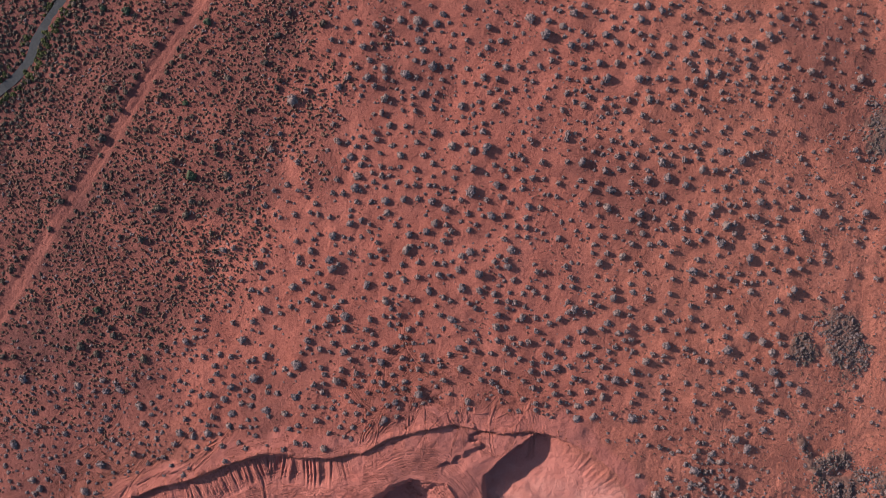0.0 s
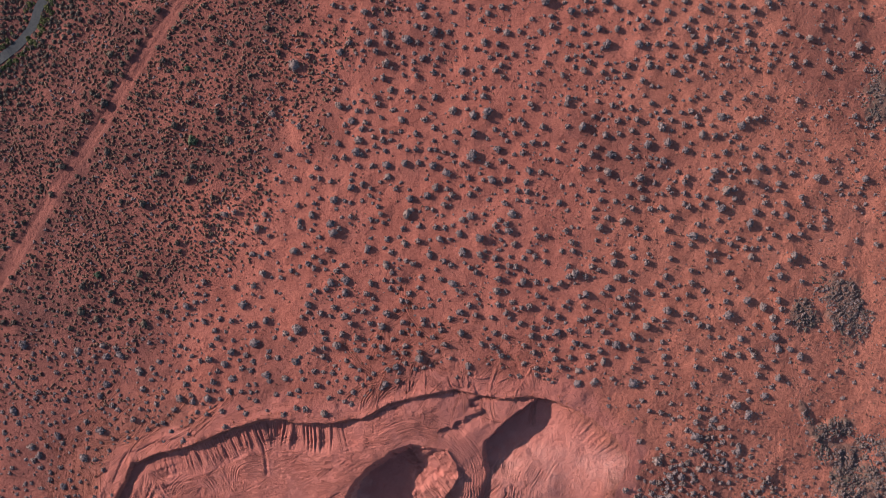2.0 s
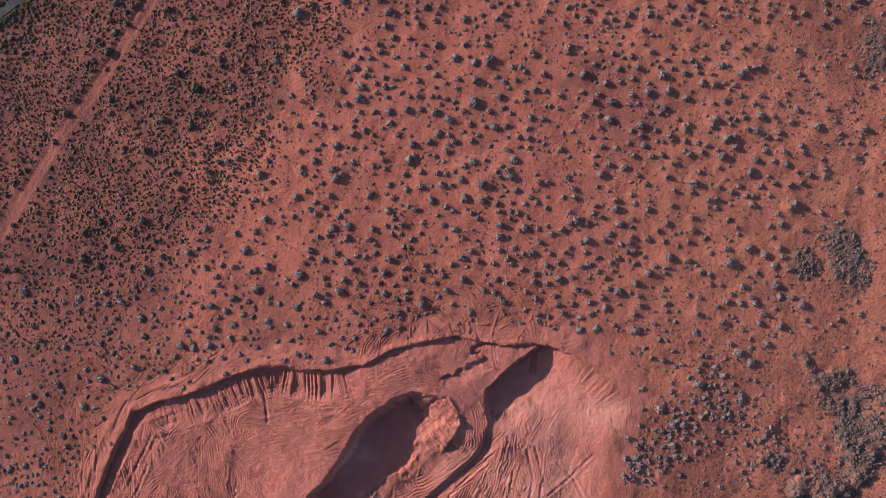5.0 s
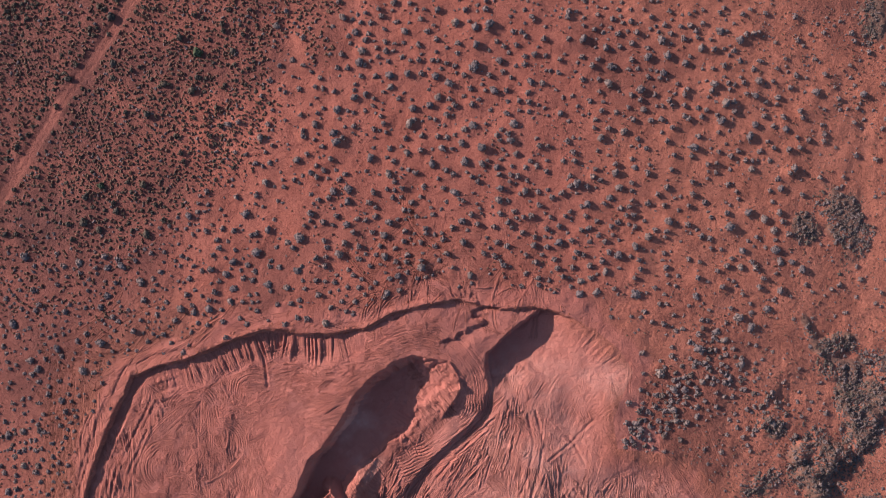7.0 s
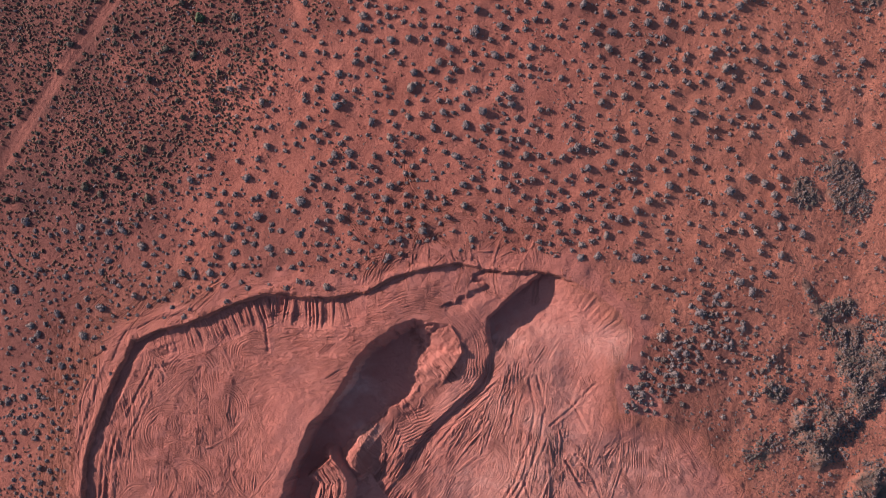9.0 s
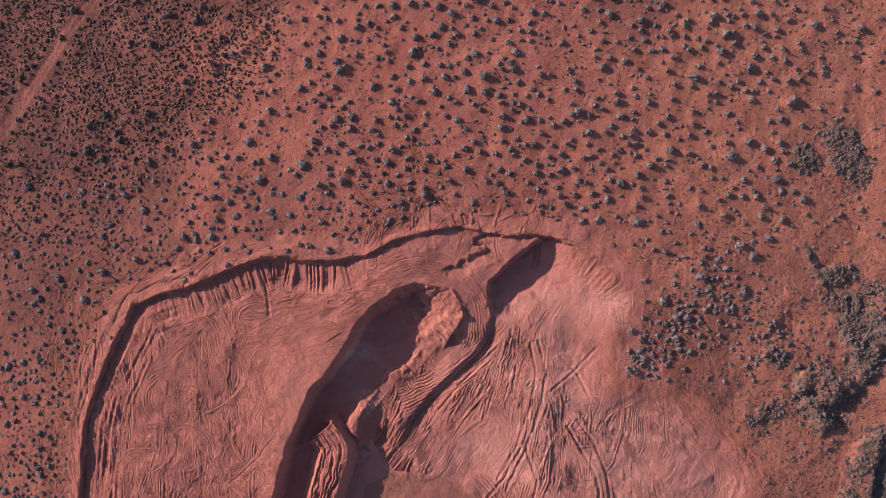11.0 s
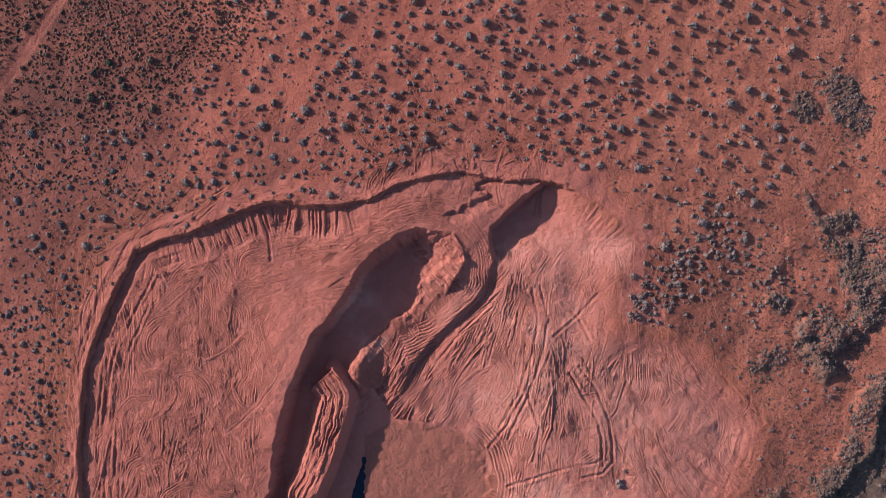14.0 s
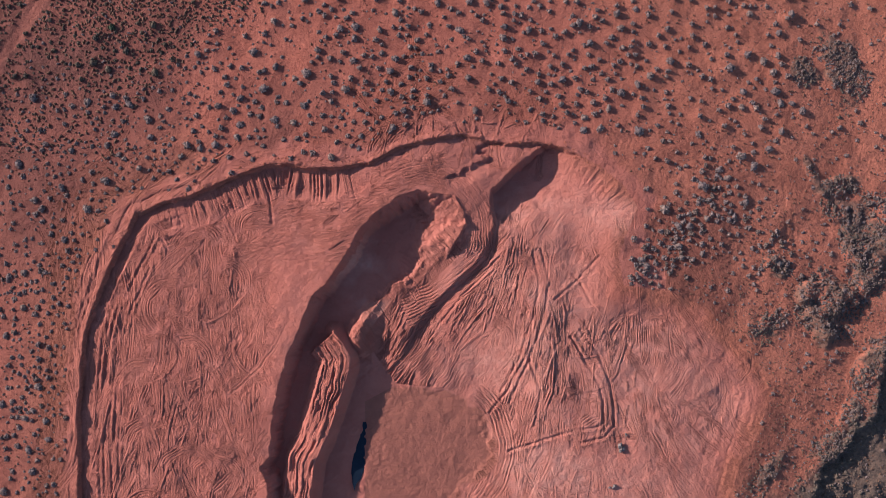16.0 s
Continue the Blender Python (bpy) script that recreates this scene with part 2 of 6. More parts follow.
# combed patches left by a bucket: centre, radius of the sweep, bearing from its centre in degrees, width, half length
COMBS = [(36.7, -67.5, 40, 5, 5, 3), (38.9, -71.5, 30, -10, 4, 3), (42.8, -74.7, 25, -32, 6, 4), (44.1, -81.3, 60, -3, 3.4, 2), (24.9, -82.6, 30, -40, 2.6, 1.8), (28.2, -83.2, 40, 125, 2.6, 2.4), (12.8, -49, 30, -12, 5, 2.8), (17.2, -48.5, 25, -35, 4.5, 2.8), (3.5, -78, 20, -30, 6, 4), (-1.5, -75, 25, -38, 5, 4), (27, -54, 30, 25, 3, 3)]
FURROWS = [
    ([(24.1, -68.7), (26.9, -72.8), (29.7, -76.8), (30.6, -79.7), (31, -83.1), (30.2, -84.3), (25.2, -85.5), (20, -87.6), (14.7, -90)], 0.20),
    ([(25.8, -67.4), (29, -71.2), (31.7, -76.6), (32.6, -80.5), (32.9, -84), (31.3, -86.1), (27.3, -87.3)], 0.16),
    ([(54.1, -68.5), (56, -74.8), (55.4, -80.9), (53.2, -87), (51.8, -95)], 0.05),
    ([(55.3, -68.1), (57.4, -74.8), (56.8, -81.3), (54.6, -87.4)], 0.04),
    ([(17.7, -53.6), (19.6, -59.4), (19, -65.3), (17.1, -73.3), (14.2, -81.4)], 0.14),
    ([(16.3, -54.2), (17.9, -59.5), (17.3, -65.5), (15.3, -73.4), (12.6, -79.5)], 0.12),
    ([(-31.6, -43.1), (-30.9, -47.1), (-30, -52.5)], 0.12),
    ([(8.9, -55.2), (2.6, -62.6), (-2.8, -69.8), (-6.4, -74.9)], 0.14),
    ([(10.5, -55.6), (4.1, -63.4), (-0.8, -70.6)], 0.14),
    ([(21.9, -56.3), (25, -59), (27.3, -62.8)], 0.12),
    ([(27.8, -54.4), (24.1, -59.1), (20.8, -62.3)], 0.12),
    ([(17.1, -73.3), (19.5, -79), (18.9, -85)], 0.16),
    ([(16.1, -73.4), (13.6, -79.4), (10.9, -83.5)], 0.16),
]
# stony rises: centre, half sizes, turn in degrees, height
STONY = [(78.3, -70.6, 2.2, 4.4, -20, 0.5), (75, -79.4, 2, 3.4, -30, 0.4), (74.9, 22.4, 2.2, 4.9, 0, 0.3), (71.6, -16.2, 3.9, 6.4, 25, 0.25), (64.1, -18.1, 2.5, 2.5, 0, 0.2), (65.6, -35.6, 1, 2.5, 30, 0.35), (71.3, -38.3, 4.1, 1.6, 15, 0.4), (70.5, -43, 2.9, 2.2, 0, 0.3), (79, -44.7, 3.6, 6, 0, 0.4), (74.6, -48.5, 2.6, 6, 8, 0.4), (70, -59.9, 6.2, 6, 0, 1.2), (59.6, -64.1, 3.3, 2.9, 0, 0.35), (76.8, -53.8, 4.2, 5.4, 0, 0.6), (60, -53.5, 2.7, 1.8, -30, 0.25), (60.8, -90.6, 1.6, 4.7, -30, 0.3), (73.2, -85, 4.4, 2.9, 30, 0.4), (79.8, -68.5, 2.9, 2.9, 0, 0.35)]

PIT = RIM + [(75, -125), (-66, -125)]
TRENCH = LIP + [(-32, -125), (12, -125)] + BATTER[::-1]
YARD = CUT_EDGE + [(-8, -125), (75, -125), (75, -28), (20, -31)]


def shape(x, y):
    """Height of the ground and its cover (crust, cut, pale, damp, lava) at places given as arrays."""
    base = hill(x, y)
    natural = base + 0.20 * fbm(x, y, 14, 11) + 0.17 * fbm(x, y, 3.6, 31, 4)
    z = natural.copy()
    # stony rises and the ledge in the south-east
    lava = np.zeros(x.shape)
    for cx, cy, ra, rb, turn, high in STONY:
        c, s = math.cos(radians(turn)), math.sin(radians(turn))
        q = np.hypot(((x - cx) * c + (y - cy) * s) / ra, (-(x - cx) * s + (y - cy) * c) / rb) + 0.35 * fbm(x, y, 4, 51)
        f = step(1.1, 0.55, q)
        z += high * f * (0.8 + 0.35 * fbm(x, y, 2.2, 53))
        lava = np.maximum(lava, 0.75 * step(1.2, 0.8, q) * step(-0.45, 0.15, fbm(x, y, 2.5, 57)))
    d, _, side = along(x, y, CLIFF)
    d = -d * side + 1.2 * fbm(x, y, 3.5, 61)
    drop = step(0.6, -0.9, d) * (x > 50)
    z += drop * (-0.7 + 0.25 * fbm(x, y, 5, 63)) + step(8, 0, d) * step(-1, 0.5, d) * (x > 50) * 0.35
    lava = np.maximum(lava, step(5, 0, d + 2 * fbm(x, y, 4, 66)) * (x > 50))
    z += lava * 0.22 * fbm(x, y, 1.2, 71, 3)
    # wheel ruts of the trail
    d, run, side = along(x, y, TRAIL)
    trail = step(1.15, 0.75, d + 0.25 * fbm(x, y, 2, 75))
    z += trail * -0.10 - 0.10 * np.exp(-(((d * side - 0.75) / 0.28) ** 2)) * step(0.2, 0.5, value_noise(run, 0 * run, 9, 77) + 0.6) - 0.07 * np.exp(-(((d * side + 0.6) / 0.25) ** 2))
    d, _, side = along(x, y, RUTS)
    z -= 0.10 * np.exp(-(((d - 0.75) / 0.2) ** 2))
    d, _, side = along(x, y, GULLY)
    z += -0.08 * step(0.5, 0.1, d + 0.5 * fbm(x, y, 2.0, 81)) + 0.10 * step(-0.2, 0.2, d * side) * step(6, 0, d)
    # the dig
    within = inside(x, y, PIT)
    dr, sr, _ = along(x, y, RIM)
    rag = dr + 0.22 * fbm(x, y, 1.3, 91, 3)
    soft = step(14, 26, x)
    sharp = step(0.0, 0.40, rag) * (0.70 + 0.25 * step(-42, -54, x)) + step(0.3, 6.0, rag) * (0.30 - 0.25 * step(-42, -54, x))
    gentle = step(0, 8.5, dr)
    depth = 0.68 + 0.60 * step(-52, -36, x)
    sunk = np.exp(-(((x + 0) / 19) ** 2 + ((y + 87) / 19) ** 2))
    top_road = step(-16, -8, x) * step(-60, -51, y)
    depth = depth * (1 - 0.45 * top_road)
    yard = inside(x, y, YARD)
    de, se, _ = along(x, y, CUT_EDGE)
    wide = 0.9 + 0.5 * step(16, 34, se)
    fall = np.where(yard, step(0, 1, (de + 0.15 * fbm(x, y, 1.1, 95)) / wide), 0)
    hole = np.exp(-((de / 10.5) ** 2)) * step(-51, -44, y + 0.8 * fbm(x, y, 3, 97))
    depth = depth + fall * (0.22 + 0.2 * step(-52, -44, y) + 2.75 * hole) - 0.85 * step(32, 46, x) * fall
    depth = np.minimum(depth + step(-15, -9, x) * (2.6 * sunk + 1.4 * step(-50, -62, y) * step(22, 4, x)), 4.4)
    dl, sl, _ = along(x, y, LIP)
    depth = depth * (1 - 0.6 * np.exp(-((dl / 8.0) ** 2)) * step(16, 4, x) * step(-96, -60, y))
    pit = natural - depth * (sharp * (1 - soft) + gentle * soft)
    # the trench and the sunk floor
    low = inside(x, y, TRENCH)
    db, sb, _ = along(x, y, BATTER)
    ramp_side = step(9, 14, sb) * step(43, 39, sb)
    pit -= (1.05 - 0.35 * step(20, 27, sb)) * ramp_side * np.where(low, 1, np.exp(-((db / 3.6) ** 2))) * step(0.5, 3, dl)
    pit -= 0.65 * np.exp(-((np.where(yard, de, 9) - 1.0) / 1.5) ** 2) * step(17, 23, se) * step(46, 42, se)
    oval = inside(x, y, OVAL)
    floor = base - 4.75 + 0.15 * step(-66, -78, y) * step(-22, -12, x) + 0.12 * fbm(x, y, 3, 101) + np.where(oval, 0.025, 0.09) * fbm(x, y, 0.9, 102, 2)
    left = pit - np.maximum(dl + 0.25 * fbm(x, y, 1.4, 103) + 0.3 * value_noise(sl * 1.7, dl / 5, 1, 104) * step(0.2, 0.8, dl), 0) * 2.0
    right = pit + 0.22 * fbm(x, y, 1.5, 106) * step(0.2, 1.5, db) - np.maximum(db + (0.3 + 0.22 * (sb < 42)) * fbm(x, y, 1.7, 105, 3), 0) * (0.55 + 0.3 * step(11, 8, sb) - 0.28 * step(13, 16, sb) + 0.4 * step(38, 42, sb) - 0.45 * step(44, 54, sb))
    right -= 0.9 * np.maximum(db - 1.6, 0) * step(14, 18, sb) * step(45, 41, sb)
    trench = np.maximum(np.maximum(left, right), floor)
    dc, sc, side = along(x, y, CREST)
    crest = base - 1.75 - 0.30 * step(10, 26, sc) - np.where(sc < 0.05, 1.6 * dc, np.where(side > 0, 1.7 * dc, 0.13 * dc + 1.2 * np.maximum(dc - 4.6, 0))) + 0.26 * value_noise(dc * 4.4 + 1.3 * fbm(x, y, 2, 107), sc / 3.5, 1, 108) * (side < 0) + 0.25 * fbm(x, y, 2.5, 109)
    trench = np.maximum(trench, crest)
    pit = np.where(low, np.minimum(pit, trench), pit)
    pit -= 0.5 * np.exp(-(((x + 11.9 - 0.08 * (y + 91.8)) / 0.95) ** 2 + ((y + 91.8) / 6.5) ** 2)) * (1 + 0.4 * fbm(x, y, 2, 115))     # hollow of the pool
    dk, _, side = along(x, y, KNOB)
    pit = np.maximum(pit, base - 0.25 - np.where(side > 0, 1.6, 0.52) * dk + 0.22 * fbm(x, y, 1.1, 187))
    dg, _, side = along(x, y, LEDGE)
    dg = dg * -side + 0.45 * fbm(x, y, 1.3, 110)
    pit -= np.where(within, 0.50 * step(0, 0.6, dg) * step(3.2, 0.5, dg), 0)
    # tooth marks on the cut slopes, dozer lines along the edges
    ribs = 0.5 + 0.5 * value_noise(sr * 3.0 + 0.25 * fbm(x, y, 3, 111), dr / 7, 1, 112) + 0.35 * value_noise(sr * 0.8, dr / 7, 1, 114)
    slope = step(0.4, 1.0, dr) * step(6.8, 3.5, dr + 1.2 * value_noise(sr, 0 * sr, 2.5, 113))
    pit -= 0.45 * (1 - ribs) * slope * (1 - soft) * step(62, 70, sr) * (0.5 + 0.6 * step(76, 90, sr)) * step(103, 97, sr)
    lines = 2 * value_noise(dr * 2.2 + 0.5 * fbm(x, y, 9, 117), sr / 9, 1, 118)
    pit += 0.08 * lines * step(1.6, 2.4, dr) * step(8.5, 6, dr + fbm(x, y, 6, 119)) * step(-44, -50, x)
    pit += 0.03 * lines * soft * step(9, 6, dr) * step(-60, -70, y)
    teeth = value_noise(sb * 3.9 + 0.3 * fbm(x, y, 4, 121), db / 4, 1, 122)
    pit += np.where(low, 0.07 * teeth * step(0.2, 0.8, db) * step(7, 4, db) * (sb < 42), 0)
    comb = value_noise(sr * 3.2 + 0.3 * fbm(x, y, 3, 153), dr / 6, 1, 154)
    pit += 0.08 * comb * soft * step(0.2, 0.8, dr) * step(5.5, 3.5, dr + fbm(x, y, 3, 155)) * step(-50, -44, y)
    z = np.where(within, pit, z)
    out = ~within & (x < 20)
    z += np.where(out & (x < -44), 0.05 * lines * step(0.5, 1.2, dr) * step(5.0, 3.2, dr + fbm(x, y, 5, 123)), 0)
    z += np.where(~within, 0.16 * step(1.2, 0.2, dr) * (1 - soft) * (1 + fbm(x, y, 1.5, 127)), 0)
    churn = np.where(within, step(0.1, 1.0, dr) * (1 - soft) + step(0, 5, dr + 1.5 * fbm(x, y, 4, 159)) * soft, 0.85 * step(4.5, 2.0, dr + 1.5 * fbm(x, y, 5, 129)) * (x < 40) * step(-9, -4, -np.abs(dr) + 0 * x))
    crust = step(7, -7, x + 36 - 0.42 * y + 7 * fbm(x, y, 14, 131)) * (0.62 + 0.25 * fbm(x, y, 7, 133)) * (0.6 + 0.4 * step(-50, -28, y + 5 * fbm(x, y, 9, 134))) * step(-75, -50, y) + 0.25 * step(-40, -75, x)
    crust = np.maximum(crust, 0.45 * step(0.15, 0.8, fbm(x, y, 18, 137)))
    crust = np.maximum(crust, 0.95 * step(4, -1, x + 86 - 0.67 * (y - 16)))
    crust = np.clip(np.where(within, 0, crust * (1 - churn) * (1 - 0.25 * trail)), 0, 1)
    churn = np.maximum(churn, 0.08 * trail)
    pale = np.exp(-(((x - 14) / 13) ** 2 + ((y + 68) / 20) ** 2)) * step(-0.7, 0.5, fbm(x, y, 9, 141)) * 0.85
    pale = np.maximum(pale, 0.85 * np.exp(-(((x - 30) / 6) ** 2 + ((y + 47) / 3) ** 2)))
    pale = np.maximum(pale, 0.9 * np.exp(-(((x - 22) / 11) ** 2 + ((y + 93) / 7) ** 2)))
    pale = np.maximum(pale, 0.46 * fall * step(1, 9, dr) * step(0, 12, x) * (0.8 + 0.4 * fbm(x, y, 10, 157)))
    seam = np.exp(-(((x + 14 + 0.55 * (y + 60)) / 4.6) ** 2 + ((y + 60) / 14) ** 2))
    pale = np.where(within, np.maximum(pale, seam * step(-0.5, 0.4, fbm(x, y, 5, 143)) * (low & (z < base - 2.6))), 0)
    damp = np.where(oval, step(0.0, 0.8, db + 0.5 * fbm(x, y, 2, 147)) * 0.9, 0)
    return (z, crust, churn, np.clip(pale, 0, 1), damp, lava, np.maximum(step(10, 50, x + 5 * fbm(x, y, 12, 151)), 0.75 * step(15, 5, dr + 2 * fbm(x, y, 6, 152)) * step(-38, -48, x) * ~within)), (within, dr, dl, low)


def press_tracks(xs, ys, z, gx, gy, within, dr, dl, low, across, worked):
    """Curved dozer and tyre tracks: bands of parallel grooves pressed into the worked soil, the newer over the older."""
    rng = np.random.default_rng(21)
    relief = np.zeros(z.shape, np.float32)

    def band(cx, cy, r, a0, a1, width, gap, deep, rough=0.9, comb=False):
        far = np.radians(np.linspace(a0, a1, 9))
        bx, by = cx + r * np.cos(far), cy + r * np.sin(far)
        i0, i1 = np.searchsorted(xs, (bx.min() - width, bx.max() + width))
        j0, j1 = np.searchsorted(ys, (by.min() - width, by.max() + width))
        if i1 - i0 < 3 or j1 - j0 < 3:
            return
        x, y = gx[j0:j1, i0:i1], gy[j0:j1, i0:i1]
        q = np.hypot(x - cx, y - cy) - r + 0.16 * value_noise(x, y, 2.2, 171)
        a = np.radians((np.degrees(np.arctan2(y - cy, x - cx)) - a0) % 360) * r
        span = math.radians((a1 - a0) % 360) * r
        f = step(0, 2.5, a) * step(span, span - 2.5, a) * step(width / 2, width / 2 - 0.22, np.abs(q) + 0.3 * value_noise(x, y, 0.8, 174))
        g = 1.3 * value_noise(q / gap * 2.1 + 37.3 * r, a / 5, 1, 177) + 0.8 * value_noise(q / gap * 0.8 + 11.7 * r, a / 7, 1, 179)
        g = 0.6 * g - 0.8 * np.exp(-((g / 0.30) ** 2)) + 0.25
        if comb:
            w = 6.28 * (q + 0.22 * fbm(x, y, 2.4, 183)) / gap
            g = 0.62 * (np.cos(w) - 0.25 * np.cos(2 * w)) * (0.8 + 0.8 * value_noise(q / gap + 5.1 * r, a / 2.5, 1, 184))
        old = relief[j0:j1, i0:i1]
        old *= 1 - 0.8 * f
        here = f > 0.5
        across[j0:j1, i0:i1][here] = (q + 7.3 * r)[here]
        worked[j0:j1, i0:i1] *= np.clip(1 - 2 * f, 0, 1)
        worked[j0:j1, i0:i1][here] = (rough * (2 * f - 1))[here]
        old += f * deep * g * (1 + 0.5 * value_noise(x, y, 1.1, 173))

    def arcs(count, xr, yr, radii, heading, spread, deep):
        for k in range(count):
            cx, cy = rng.uniform(*xr), rng.uniform(*yr)
            r = rng.choice(radii) * rng.uniform(0.75, 1.3)
            a = rng.uniform(0, 360) if r < 12 else heading(cx, cy) + rng.choice([0, 180]) + rng.normal(0, spread)
            half = min(rng.uniform(3.5, 11) / r * 57.3, 75)
            band(cx - r * math.cos(radians(a)), cy - r * math.sin(radians(a)), r, a - half, a + half, rng.uniform(0.5, 1.8), rng.uniform(0.32, 0.50), deep * rng.uniform(0.5, 1.3), comb=k % 5 < 2)

    arcs(1000, (-57, -30), (-104, -50), (5, 9, 14, 20, 30, 45, 60, 90), lambda x, y: 6 - 0.25 * (x + 45), 17, 0.088)
    arcs(150, (-61, -53), (-104, -56), (60, 90, 120), lambda x, y: 0.8 * (y + 80), 5, 0.085)
    arcs(520, (-8, 54), (-104, -50), (8, 12, 16, 25, 40, 60, 90, 120), lambda x, y: -34 + 1.45 * (x - 2) - 0.3 * (y + 75), 10, 0.085)
    arcs(210, (-6, 24), (-88, -55), (25, 40, 60, 90), lambda x, y: -27 + 1.2 * (x - 2), 7, 0.11)
    arcs(70, (-9, 4), (-80, -67), (20, 40, 60), lambda x, y: -24, 9, 0.20)
    arcs(170, (-34, -6), (-60, -41), (30, 50, 80), lambda x, y: 118 - 0.8 * (x + 30), 12, 0.085)
    for cx, cy, r, a0, a1 in LOOPS:
        band(cx, cy, r + 1.6, a0, a1, 2.6, 0.44, 0.075, 0.9, True)
    for cx, cy, r, a, wide, half in COMBS:
        q = radians(a)
        band(cx - r * math.cos(q), cy - r * math.sin(q), r, a - half / r * 57.3, a + half / r * 57.3, wide, 0.40, 0.11, 1.0, True)
    band(0.6, -90.5, 13.2, -48, 62, 4.4, 0.58, 0.085, 0.9, True)                # rings round the sunk floor
    band(-3.0, -52.0, 10.4, -38, 125, 5.0, 0.46, 0.09, 0.9, True)              # haul road round the head of the trench
    band(-22.0, -30.0, 40.0, -68, -40, 6.0, 0.55, 0.13, 0.9, True)             # and down beside it
    ground = np.where(within, step(1.5, 3.5, dr) * step(0.8, 2.0, dl) * np.where(low, 0, 1), 0)
    ground = ground * (1 - 0.92 * np.exp(-(((gx + 26 + 0.12 * (gy + 60)) / 6.0) ** 2)) * step(-48, -58, gy))
    patchy = 0.45 + 0.8 * step(-0.35, 0.45, fbm(gx, gy, 8, 185)) * (1 - 0.6 * step(38, 46, gx))             # some ground is bladed smooth
    patchy = patchy * (1 - 0.55 * np.exp(-(((gx - 24) / 9) ** 2 + ((gy + 92) / 7) ** 2)))
    ground = ground * np.where(gx > 0, patchy, 1)
    worked *= np.where(within & (gx > 0), 0.9 * patchy, 1)
    z += relief * ground
    for line, deep in FURROWS:                                                  # single wheel furrows with pushed-up edges
        d, _, _ = along(gx, gy, line)
        z -= deep * (np.exp(-((d / 0.22) ** 2)) - 0.45 * np.exp(-(((d - 0.5) / 0.25) ** 2))) * (0.75 + 0.4 * fbm(gx, gy, 2, 181))
    relief[:] = 0
    arcs(60, (-13, 17), (-37, -24), (7, 12, 18), lambda x, y: 150, 25, 0.10)   # scraped ground north of the rim
    arcs(40, (-66, -40), (-60, -40), (20, 40), lambda x, y: 130, 12, 0.07)
    arcs(150, (-69, -60), (-104, -55), (15, 30, 60, 90), lambda x, y: 0.5 * (y + 80), 14, 0.08)
    z += relief * np.where(within, 0, step(7.0, 4.5, dr + 1.5 * fbm(gx, gy, 4, 175)) * step(20, 14, gx))


def spaced(*spans):
    """Grid lines: from, to, spacing, one span after another."""
    return np.unique(np.concatenate([np.arange(a, b, s) for a, b, s in spans]).round(3))


# ---- where the larger shrubs stand ----
# thickets: centre, spread and number
THICKETS = [(39.7, -52, 5, 70), (35.9, -56.3, 4, 40), (51.7, -45.1, 6, 60), (46.3, -40.4, 5, 35), (59.4, -50.5, 5, 35), (42.5, -47.3, 5, 40), (-75.5, -66.1, 9, 40), (-72.9, -86.2, 9, 40)]
# rows of x, y and width in metres
SHRUBS = []
SHRUBS += [(17.8, 39.2, 1.2), (20.2, 39.9, 1.4), (24, 39.2, 1.2), (29.3, 40.3, 1.6), (31.3, 40.8, 1.4), (33.8, 40, 1.6), (35.3, 41.3, 1.2), (37.9, 39.4, 1.4), (40.4, 40.9, 1.3), (43.6, 39.6, 1), (45.2, 41.7, 1.2), (45.9, 39.6, 1), (47.2, 40.2, 1.4), (49.2, 41.2, 1), (51.3, 41.4, 1), (53.4, 41.1, 1), (54, 39.6, 1), (54.9, 42.5, 1), (55.5, 41, 1.8), (57.7, 39.7, 0.9), (58.5, 40.8, 1), (60.8, 42, 1.4), (60.9, 40.5, 1.3), (61.3, 44.1, 1), (62.4, 44.2, 1.6), (66.2, 43.3, 1.2), (68.4, 44.3, 1), (70.4, 43.3, 1.3), (70.8, 39.9, 1.2), (71.2, 41.3, 1)]
SHRUBS += [(71.7, 43.1, 1), (74, 42, 1.2), (-58.4, 33.2, 1.2), (-49.8, 34, 1.2), (-40.8, 33.7, 0.9), (-39.5, 34.4, 1.2), (-35.3, 33.6, 1.1), (-31.1, 35.1, 1.4), (-26.4, 33.1, 1), (-25, 33.5, 1.8), (-22.8, 34.8, 0.8), (-21.2, 33, 1), (-20.8, 36.6, 1), (-19.3, 34.1, 1.4), (-15.9, 33.8, 1.6), (-14.4, 34.9, 1.2), (-13.3, 33, 0.8), (-11.6, 35, 1.8), (-11.2, 37.8, 1.2), (-10, 33.9, 1), (-9.9, 36.5, 1), (-8.7, 35, 2), (-8.7, 33.6, 1.2), (-6.7, 33.7, 1), (-6.6, 37.9, 1), (-5.3, 34.8, 1.8), (-4.3, 36.5, 1.4), (-3.2, 35.1, 1), (-0.6, 37.9, 1.3), (3.7, 34.8, 1.4)]
